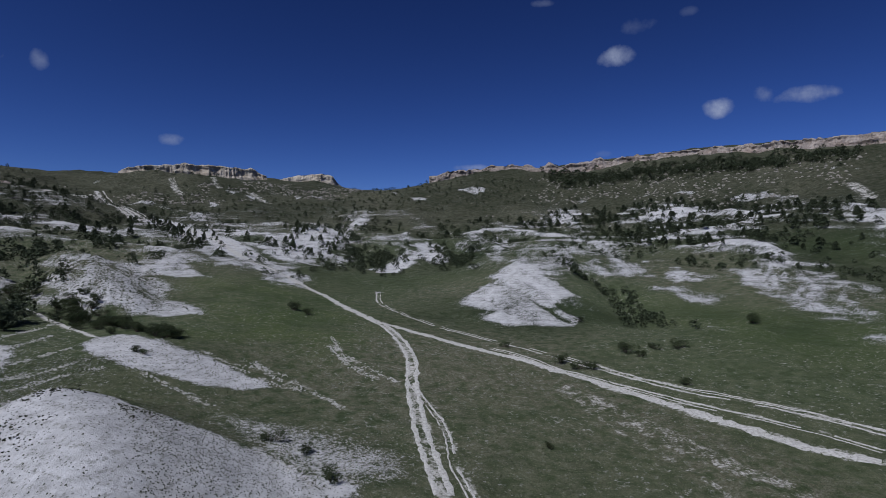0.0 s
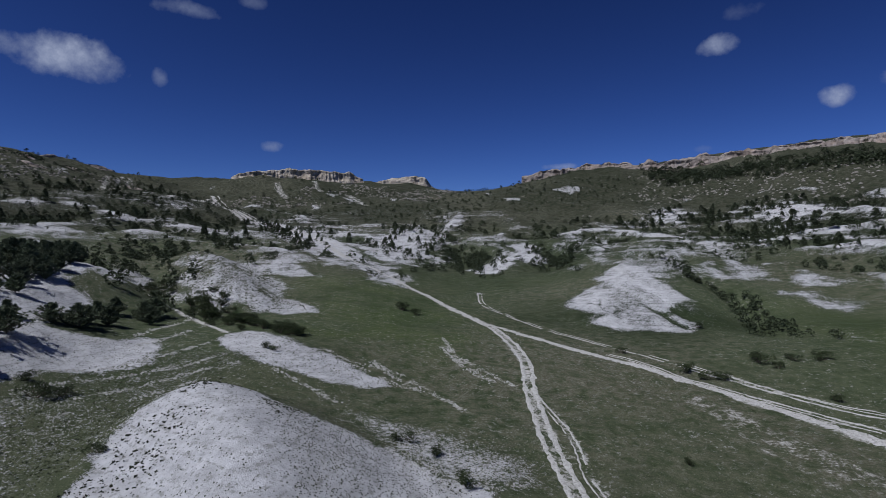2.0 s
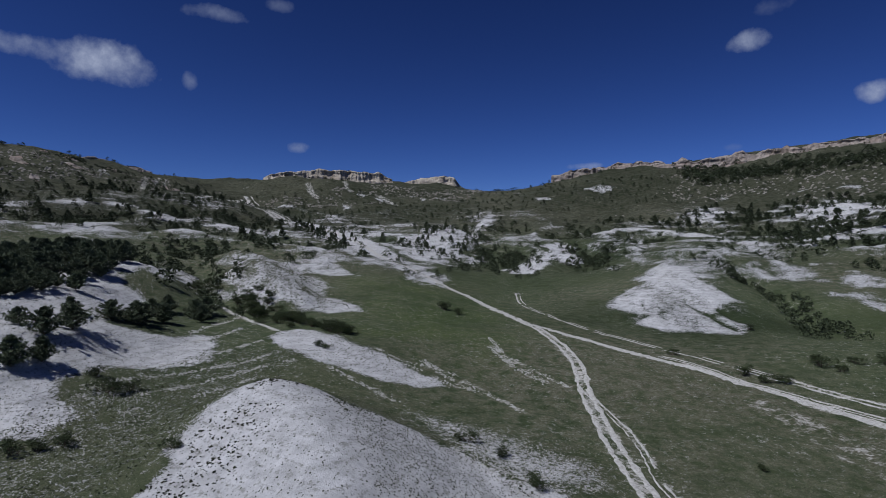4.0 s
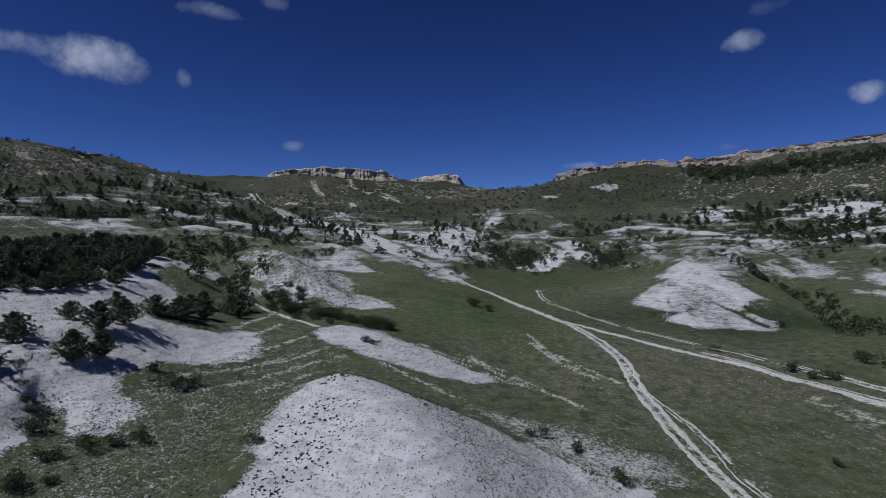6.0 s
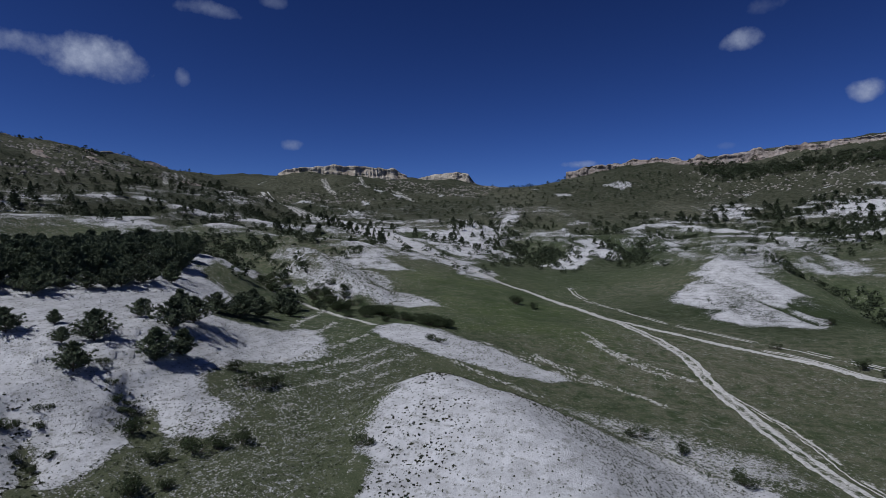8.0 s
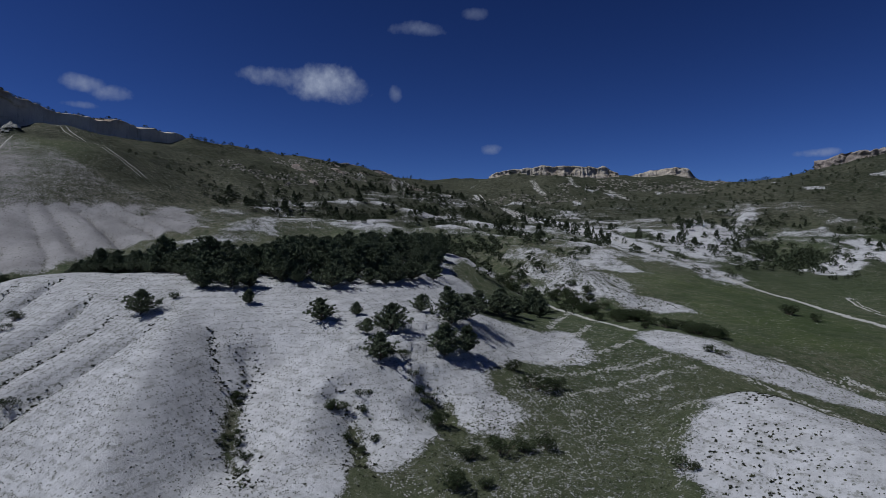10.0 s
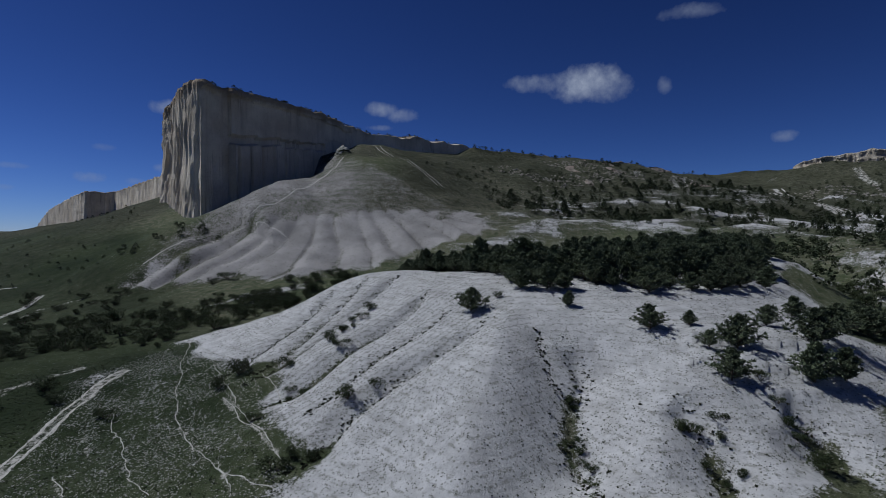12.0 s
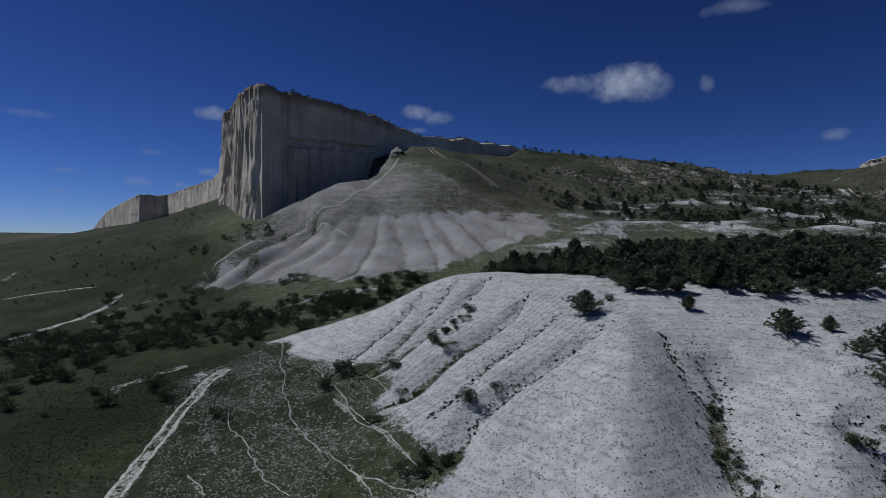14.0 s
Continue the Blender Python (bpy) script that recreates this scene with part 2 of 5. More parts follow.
def great_cliff_material():
    """Pale limestone: long water stains, faint beds, a rusty cap and a few dark seeps."""
    p = Paint("great_limestone", 0.94, 0.08)
    xyz = p.n("ShaderNodeSeparateXYZ")
    p.put(p.at, xyz.inputs[0])
    stain = p.noise(7.0, 6, 0.6, (1, 1, 0.09))
    streak = p.noise(2.2, 4, 0.6, (1, 1, 0.05))
    cloudy = p.noise(24.0, 5, 0.6)
    fine = p.noise(1.1, 6, 0.72)
    c = p.mix(p.ramp(cloudy, 0.34, 0.68), (0.56, 0.48, 0.37), (0.78, 0.69, 0.55))
    c = p.mix(p.ramp(stain, 0.52, 0.72, 0.0, 0.5), c, (0.34, 0.29, 0.225))
    c = p.mix(p.ramp(streak, 0.56, 0.72, 0.0, 0.5), c, (0.22, 0.19, 0.15))
    c = p.mix(p.ramp(p.noise(30.0, 4, 0.6, (1, 1, 0.5)), 0.54, 0.72, 0.0, 0.5), c, (0.52, 0.40, 0.27))
    cap = p.math("ADD", xyz.outputs[2], p.math("MULTIPLY", p.noise(8.0, 4, 0.6), 9.0))
    c = p.mix(p.ramp(cap, 115.0, 120.0, 0.0, 0.75), c, (0.24, 0.175, 0.115))
    c = p.mix(p.ramp(fine, 0.46, 0.28, 0.0, 0.35), c, (0.17, 0.145, 0.11))
    p.colour(c)
    p.relief(p.math("ADD", p.math("MULTIPLY", stain, 1.6), p.math("ADD", fine, streak)), 0.9, 0.8)
    return p.m


def track_material():
    p = Paint("trodden_chalk", 0.95, 0.08)
    a, b = p.noise(0.45, 6, 0.7), p.noise(3.0, 4, 0.6)
    c = p.mix(p.ramp(a, 0.32, 0.66), (0.30, 0.29, 0.26), (0.55, 0.535, 0.49))
    p.colour(p.mix(p.ramp(b, 0.58, 0.78, 0.0, 0.5), c, (0.26, 0.25, 0.20)))
    p.relief(a, 0.15)
    return p.m


def boulder_material(name, dark, pale):
    p = Paint(name, 0.93, 0.1)
    n = p.noise(0.8, 6, 0.7)
    c = p.mix(p.ramp(n, 0.3, 0.7), dark, pale)
    p.colour(c)
    p.relief(n, 0.3)
    return p.m


def leaf_material(name, dark, light, warm=0.0):
    p = Paint(name, 0.75, 0.2)
    island = p.n("ShaderNodeNewGeometry").outputs["Random Per Island"]
    c = p.mix(island, dark, light)
    c = p.mix(p.math("MULTIPLY", p.chance(), 0.55), c, tuple(0.6 * v for v in dark))
    if warm:
        c = p.mix(p.ramp(p.noise(0.7, 3), 0.5, 0.75, 0.0, warm), c, (0.11, 0.10, 0.035))
    p.colour(c)
    return p.m


def bark_material():
    p = Paint("bark", 0.95, 0.1)
    n = p.noise(0.12, 5, 0.7, (1, 1, 0.25))
    p.colour(p.mix(n, (0.045, 0.034, 0.026), (0.15, 0.12, 0.095)))
    p.relief(n, 0.05)
    return p.m


GROUND = ground_material()
CLIFF = cliff_material("limestone_cliff", (0.40, 0.345, 0.265), (0.65, 0.575, 0.46), (0.50, 0.395, 0.275))
GREAT_ROCK = great_cliff_material()
RIM_ROCK = cliff_material("weathered_rim_rock", (0.24, 0.205, 0.175), (0.42, 0.365, 0.315), (0.34, 0.24, 0.175))
BOULDER = boulder_material("grey_boulder", (0.13, 0.12, 0.10), (0.29, 0.27, 0.24))
CHALKSTONE = boulder_material("chalk_stone", (0.28, 0.275, 0.24), (0.48, 0.47, 0.43))
TRACK = track_material()
PINE = leaf_material("pine_needles", (0.070, 0.090, 0.052), (0.150, 0.176, 0.098))
BROADLEAF = leaf_material("bush_leaves", (0.026, 0.039, 0.015), (0.066, 0.086, 0.033), 0.3)
GRASS = leaf_material("grass_blades", (0.070, 0.088, 0.042), (0.16, 0.17, 0.10), 0.3)
SPECK = leaf_material("speckled_growth", (0.070, 0.074, 0.050), (0.150, 0.148, 0.115), 0.3)
TUSSOCK = leaf_material("tussock_blades", (0.024, 0.029, 0.014), (0.060, 0.064, 0.034), 0.4)
# Far foliage: colour darkened for the self-shade its sparse crowns lack.
FAR_LEAF_SHADED = leaf_material("far_leaves_shaded", (0.024, 0.034, 0.016), (0.058, 0.072, 0.034))
BARK = bark_material()
# ---------------------------------------------------------------- lie of the land
# Lines of the relief (x, y, height): valley floors, crests, feet of slopes, rims.
RELIEF = {
    "near_valley": [(60, 78, -2), (42, 110, -0.7), (8, 88, -1.6), (-6, 75, -1.4), (-18, 74, 0.2), (-5, 104, -0.1), (5, 40, -4),
                    (-30, 40, 1), (-62, 40, 1.5), (90, 80, -1), (130, 120, 4)],
    "road_valley": [(28, 131, 1.6), (-5, 152, 3.3), (-27, 178, 5.4), (-68, 240, 12.9), (-105, 254, 22), (-26, 233, 7.5), (21, 193, 3)],
    "west_of_road": [(-20, 130, 3.7), (-36, 110, 3.0), (-58, 109, 8.3), (-67, 112, 8.9), (-85, 134, 9.4), (-61, 90, 5.9), (-55, 150, 7.5)],
    "terrace_hollow": [(-64, 66, 3.6), (-75, 57, 4.7), (-73, 75, 6.1), (-88, 87, 9.2), (-78, 80, 7), (-59, 58, 4.5), (-60, 48, 2.5)],
    "chalk_hill": [(-125, 47.6, 16.2), (-107.5, 44.9, 8.2), (-112.8, 44.6, 11.7), (-108.7, 53.4, 10.9), (-110.8, 59.7, 15.6), (-100.2, 52.5, 10.9),
                   (-94.8, 51.8, 9.8), (-97.5, 62.8, 13.3), (-93.5, 66, 12.1), (-87.1, 57.3, 6.6), (-94.6, 41.8, 5.6), (-80.4, 61.8, 6.0), (-86, 66, 8.6),
                   (-96, 84, 14.6), (-107, 85, 16), (-112, 87, 18.3), (-119, 84, 19.6), (-124, 57, 18.2), (-122, 66, 18.6), (-150, 75, 21.5), (-101, 40, 5)],
    "chalk_brow": [(-144, 43, 16.3), (-143.4, 36, 12.1), (-141.8, 22.9, 5.4), (-161, 48, 19.9), (-157, 40.6, 15.6), (-156.5, 29.7, 9.8), (-154, 22.3, 6.9),
                   (-171, 36.2, 13.9), (-170.3, 23.7, 9.0), (-171, 41.4, 17.1), (-131, 38.9, 12.9), (-131.5, 32.8, 10.8), (-129.4, 24.1, 6.3), (-137, 31, 11.3),
                   (-135, 22, 6.4), (-150, 36, 14.2), (-148.5, 26, 9.2), (-144, 50, 20.0), (-131, 60, 20), (-161, 53, 20.9), (-178, 62, 17.5), (-113, 100, 19),
                   (-193, 15, 6.6), (-186.0, 20.5, 7.6), (-183.0, 31.2, 11.6), (-177.0, 40.9, 17.9), (-173.0, 45.9, 20.5), (-166.0, 54.6, 21.9), (-170.0, 51.3, 21.5), (-192, 56, 14.0)],
    "hill_foot": [(-123.5, 18, 3.0), (-138, 13, 2.8), (-100, 20, 0.5), (-110, 0, -1.5), (-90, -30, -3)],
    "grove_back": [(-127, 143, 22), (-109, 122, 12), (-101, 143, 10.5), (-120, 152, 13), (-82, 172, 12), (-96, 196, 15.5), (-160, 120, 22), (-200, 165, 25), (-230, 207, 33), (-190, 90, 14)],
    "west_meadow": [(-140, -16, -1.3), (-174, -2, 3), (-187, -16, 3.4), (-307, -20, 7.9), (-215, 35, 8.5), (-240, -80, 0), (-500, -120, 8),
                    (-757, -180, 5), (-420, -10, 33)],
    "spur_foot": [(-254, 50, 15), (-274, 98, 27), (-242, 140, 29.5), (-290, 20, 14), (-330, 15, 22)],
    "spur_flank": [(-310, 77, 38), (-322, 105, 52.5), (-350, 118, 68), (-380, 128, 79), (-396, 134, 85), (-366, 62, 51), (-386, 48, 43), (-350, 82, 53), (-357, 97, 61.5), (-378, 104, 62), (-388, 86, 60)],
    "scarp_foot": [(-304, 207, 48), (-310, 193, 48.7), (-260, 407, 58), (-235, 405, 50), (-221, 400, 45), (-286, 480, 63)],
    "west_rim": [(-422, 172, 97), (-385, 194, 82), (-432, 255, 97), (-447, 350, 107), (-430, 445, 102), (-395, 485, 89), (-353, 426, 82), (-366, 520, 84)],
    "north_basin": [(-90, 335, 25), (-36, 360, 27), (-20, 317, 16.4), (63, 467, 45.6), (109, 436, 40.4), (0, 470, 46), (-150, 430, 40)],
    "north_rim": [(-276, 594, 101), (-215, 625, 95), (-149, 672, 99), (-96, 650, 86), (-60, 655, 86), (-20, 650, 94), (76, 640, 106), (112, 600, 89), (200, 615, 110)],
    "east_slope": [(102, 242, 13.8), (81, 271, 15), (35, 234, 12.6), (56, 188, 4), (81, 201, 6.5), (51, 141, 3), (69, 142, 4), (160, 200, 14),
                   (190, 300, 38), (250, 240, 36)],
    "rim_foot": [(80, 666, 112), (119, 655, 108), (204, 625, 114), (253, 592, 117), (293, 551, 116), (324, 510, 114), (347, 470, 111)],
    "east_rim": [(400, 510, 124), (480, 420, 124), (260, 400, 66), (330, 420, 92)],
    "beyond": [(-700, 500, 118), (-300, 900, 92), (-120, 780, 80), (-50, 760, 84), (200, 900, 135), (700, 700, 150), (600, 200, 110), (300, -100, -4), (0, -200, -6),
               (-300, -300, -4), (-800, -500, 0), (-700, 250, 112), (-760, 10, 55), (-1150, -40, 62), (-1560, -125, 42), (-1000, -150, 22),
               (-1500, -500, 0), (-1100, 300, 110), (-1700, 200, 100), (-900, 1000, 125), (200, 1500, 140), (1100, 1000, 150), (900, -200, 40)],
}


def thin_plate(points, stiff):
    p = np.array(points, float)
    n = len(p)
    d2 = ((p[:, None, :2] - p[None, :, :2]) ** 2).sum(-1)
    k = 0.5 * d2 * np.log(d2 + 1e-9) + stiff * np.eye(n)
    q = np.c_[np.ones(n), p[:, :2]]
    a = np.zeros((n + 3, n + 3))
    a[:n, :n], a[:n, n:], a[n:, :n] = k, q, q.T
    w = np.linalg.solve(a, np.r_[p[:, 2], 0, 0, 0])
    return p[:, :2], w


KNOTS, WEIGHTS = thin_plate([p for line in RELIEF.values() for p in line], 12.0)


def smooth(e0, e1, v):
    s = np.clip((v - e0) / (e1 - e0), 0, 1)
    return s * s * (3 - 2 * s)


def hashed(ix, iy, seed):
    h = (ix * 374761393 + iy * 668265263 + seed * 2147483647) & 0xFFFFFFFF
    h = ((h ^ (h >> 13)) * 1274126177) & 0xFFFFFFFF
    return ((h ^ (h >> 16)) & 0xFFFF) / 65535.0


def value_noise(x, y, size, seed=1):
    u, v = x / size, y / size
    iu, iv = np.floor(u).astype(np.int64), np.floor(v).astype(np.int64)
    fu, fv = u - iu, v - iv
    fu, fv = fu * fu * (3 - 2 * fu), fv * fv * (3 - 2 * fv)
    a, b = hashed(iu, iv, seed), hashed(iu + 1, iv, seed)
    c, d = hashed(iu, iv + 1, seed), hashed(iu + 1, iv + 1, seed)
    return (a + (b - a) * fu) * (1 - fv) + (c + (d - c) * fu) * fv - 0.5


def rough(x, y, size, seed=1, octaves=4):
    total = np.zeros_like(x)
    for k in range(octaves):
        total = total + value_noise(x + 31.7 * k, y - 17.3 * k, size / 2 ** k, seed + k) * 0.55 ** k
    return total


def to_line(x, y, pts):
    """Distance to a broken line and the share of its length at the nearest place."""
    best, share = np.full(x.shape, 1e9), np.zeros(x.shape)
    lens = [math.dist(a[:2], b[:2]) for a, b in zip(pts, pts[1:])]
    run, total = 0.0, sum(lens)
    for (a, b), l in zip(zip(pts, pts[1:]), lens):
        dx, dy = b[0] - a[0], b[1] - a[1]
        s = np.clip(((x - a[0]) * dx + (y - a[1]) * dy) / (l * l), 0, 1)
        d = np.hypot(x - a[0] - s * dx, y - a[1] - s * dy)
        share = np.where(d < best, (run + s * l) / total, share)
        best = np.minimum(best, d)
        run += l
    return best, share


def inside(x, y, poly):
    """Signed distance to a closed outline, positive within."""
    d, _ = to_line(x, y, list(poly) + [poly[0]])
    n = np.zeros(x.shape, bool)
    for a, b in zip(poly, list(poly[1:]) + [poly[0]]):
        cross = (a[1] > y) != (b[1] > y)
        n ^= cross & (x < (b[0] - a[0]) * (y - a[1]) / (b[1] - a[1] + 1e-12) + a[0])
    return np.where(n, d, -d)


# Gullies: depth, half width, then the line from top to foot.
GULLIES = [
    (1.9, 7, (-115, 52), (-110, 50), (-107.6, 45), (-103.5, 41), (-95, 36)),
    (2.2, 6, (-98, 51), (-94, 51), (-89, 47), (-86, 43)),
    (1.8, 5, (-91, 61), (-88, 62), (-83, 57)),
    (1.8, 3.2, (-125.5, 46), (-126.5, 39.3), (-127.3, 31.6), (-126.5, 24.5), (-123.3, 19), (-121, 14)),
    (1.8, 3.2, (-146, 48), (-144, 43), (-143.4, 36), (-142.5, 29), (-141.8, 22.9), (-141, 17)),
    (1.8, 3.2, (-163, 51), (-160, 42), (-156.5, 29.7), (-154, 22.3), (-152, 16)),
    (1.1, 2.6, (-169, 46), (-163, 33), (-157, 22), (-155, 18)),
    (1.0, 2.6, (-174, 41), (-167.5, 27), (-162, 18), (-160, 15)),
    (0.7, 2.2, (-135, 45), (-134.5, 37), (-133, 28), (-131, 20)),
    (0.7, 2.6, (-119, 50), (-114, 47), (-110, 45)),
    (0.9, 3.0, (24, 232), (33, 210), (39, 188), (45, 166)),
    (0.7, 2.4, (30, 236), (40, 212), (46, 186)),
    (3.5, 14, (59, 256), (67, 236), (68, 210), (62, 159)),
    (5, 22, (-87, 460), (-69, 396), (-55, 346), (-38, 290)),
]
# Rounded crests that stand on the land: side slope, roundness, then the crest from end to end.
CRESTS = {
    "pale_mound": (0.52, 3.5, [(-51, 72, 10.3), (-43, 66, 9.7), (-37, 58, 8.1), (-31, 46, 4.5), (-28, 36, 1.5)]),
    "spur_crest": (0.60, 8.0, [(-372, 116, 71.5), (-364, 102, 65.0), (-347, 78, 60.0), (-343, 64, 53.5), (-344, 50, 45.0), (-332, 31, 36.0)]),
    "rough_mound": (0.5, 5.0, [(-138, 204, 26.0), (-122, 188, 23.5), (-105, 167, 19.5), (-92, 156, 15.0)]),
    "fan_crest": (0.22, 14.0, [(58, 300, 25.0), (44, 262, 20.0), (34, 222, 12.0), (30, 200, 5.5)]),
    "chalk_cone": (0.56, 1.5, [(-124, 49, 17.0), (-119, 43, 15.4), (-114, 38, 13.2), (-110, 33.5, 10.4), (-105.5, 28.5, 6.9), (-100, 22, 2.6)]),
    "spur_tip": (0.75, 2.0, [(-398, 134, 90.5), (-392, 124, 80.0), (-383, 112, 67.5)]),
    "west_rim_crest": (0.5, 5.0, [(-449, 276, 108.5), (-447, 318, 107.5), (-442, 350, 106.5), (-438, 380, 103.5), (-427, 441, 104.5), (-409, 467, 99), (-387, 494, 93), (-366, 528, 87)]),
    "mesa_shoulder": (0.6, 6.0, [(-352, 545, 88), (-326, 557, 97), (-300, 584, 104)]),
    "cut_crest": (0.40, 6.0, [(-2, 335, 25.0), (-12, 315, 20.0), (-18, 295, 14.0)]),
}


def base_height(x, y):
    z = WEIGHTS[-3] + WEIGHTS[-2] * x + WEIGHTS[-1] * y
    for (px, py), w in zip(KNOTS, WEIGHTS):
        d2 = (x - px) ** 2 + (y - py) ** 2
        z = z + w * 0.5 * d2 * np.log(d2 + 1e-9)
    far = smooth(1400, 2400, np.hypot(x + 60, y - 150))
    plain = 2.0 + 6 * rough(x, y, 900, 5, 2)
    return z * (1 - far) + plain * far


def height(x, y):
    x, y = np.asarray(x, float), np.asarray(y, float)
    z = base_height(x, y)
    for slope, rnd, line in CRESTS.values():
        d, s = to_line(x, y, line)
        runs = np.cumsum([0] + [math.dist(p[:2], q[:2]) for p, q in zip(line, line[1:])])
        top = np.interp(s, runs / runs[-1], [p[2] for p in line])
        c = top - slope * (np.sqrt(d * d + rnd * rnd) - rnd)
        h = np.clip(0.5 + 0.5 * (c - z) / 1.6, 0, 1)
        z = z + (c - z) * h + 1.6 * h * (1 - h)
    # a deep hollow between the spur and the foot of the great cliff
    d, s = to_line(x, y, [(-398, 72), (-406, 95), (-416, 116), (-424, 128)])
    z = z - 13 * np.clip(1 - d / 24, 0, 1) * smooth(1.0, 0.8, s)
    for depth, half, *line in GULLIES:
        d, s = to_line(x, y, line)
        w = half * (0.6 + 0.8 * s)
        z = z - depth * np.clip(1 - d / w, 0, 1) ** 1.3 * smooth(0, 0.12, s) * smooth(1.0, 0.75, s)
    return z
# Outlines of bare chalk, scrub and meadow on the ground.
AREAS = {
    "fan": [(8, 202), (23, 231), (32, 258), (41, 242), (47, 214), (42, 171), (30, 168), (21, 177)],
    "heart": [(91, 223), (99, 226), (102, 197), (96, 185), (79, 160), (74, 161), (88, 188), (88, 206)],
    "heart_top": [(100, 246), (109, 257), (115, 233), (99, 234)],
    "east_band": [(130, 251), (145, 230), (153, 215), (155, 196), (114, 143), (119, 172), (119, 209)],
    "cut": [(-36, 287), (-23, 359), (6, 377), (2, 319), (-16, 296)],
    "cut_right": [(6, 358), (28, 415), (76, 425), (45, 382), (19, 333)],
    "basin_fan": [(65, 258), (82, 292), (102, 276), (91, 250), (74, 245)],
    "basin_strip": [(77, 350), (114, 344), (103, 308), (64, 276)],
    "road_slope": [(-218, 392), (-192, 407), (-143, 374), (-93, 287), (-65, 252), (-65, 228), (-77, 233), (-88, 222), (-126, 282), (-185, 354)],
    "road_terraces": [(-127, 341), (-102, 452), (-73, 419), (-70, 354), (-55, 322), (-76, 270), (-98, 295)],
    "rough_mound": [(-133, 175), (-156, 216), (-151, 231), (-129, 221), (-101, 200), (-71, 155), (-81, 146), (-88, 146), (-99, 150), (-108, 155)],
    "small_mound": [(-116, 216), (-121, 241), (-106, 234), (-93, 211), (-98, 199)],
    "grove_ridge": [(-134, 140), (-169, 189), (-149, 182), (-129, 165), (-108, 153), (-122, 156), (-124, 143)],
    "shrub_patch": [(-71, 112), (-71, 121), (-61, 118), (-50, 116), (-41, 108), (-30, 104), (-36, 101), (-45, 102), (-54, 100), (-62, 102)],
    "spur_apron": [(-293, 5), (-302, 23), (-319, 38), (-318, 58), (-307, 93), (-295, 132), (-289, 166), (-245, 146), (-251, 118), (-249, 81), (-249, 54), (-266, 35), (-273, 19)],
    "spur_puddle": [(-238, 27), (-248, 36), (-243, 56), (-235, 49)],
    "behind_grove": [(-251, 154), (-267, 183), (-256, 198), (-237, 173)],
    "behind_grove_b": [(-237, 200), (-245, 229), (-224, 240), (-222, 213)],
    "terraces": [(-85, 81), (-105, 141), (-84, 125), (-68, 106), (-61, 92), (-59, 69), (-76, 70)],
    "meadow": [(-92, 207), (-63, 237), (-29, 179), (-20, 146), (-31, 121), (-57, 127), (-76, 162)],
    "east_wood": [(43, 439), (109, 495), (191, 450), (240, 304), (165, 208), (150, 239), (128, 301), (82, 372)],
    "rim_belt": [(125, 662), (234, 552), (305, 486), (328, 450), (312, 429), (222, 524), (130, 591)],
    "west_scrub": [(-330, 199), (-319, 306), (-303, 409), (-248, 400), (-205, 303), (-246, 213), (-270, 171)],
    "left_scrub": [(-260, -48), (-316, -23), (-276, 29), (-239, 76), (-187, 18), (-188, -8), (-188, -27), (-187, -35)],
    "trail_field": [(-174, -9), (-192, 12), (-160, 19), (-136, 18), (-120, 15), (-119, 12), (-138, -13)],
    "speckle": [(-25, 74), (-34, 86), (-23, 86), (-7, 80), (-5, 72), (-16, 66)],
}
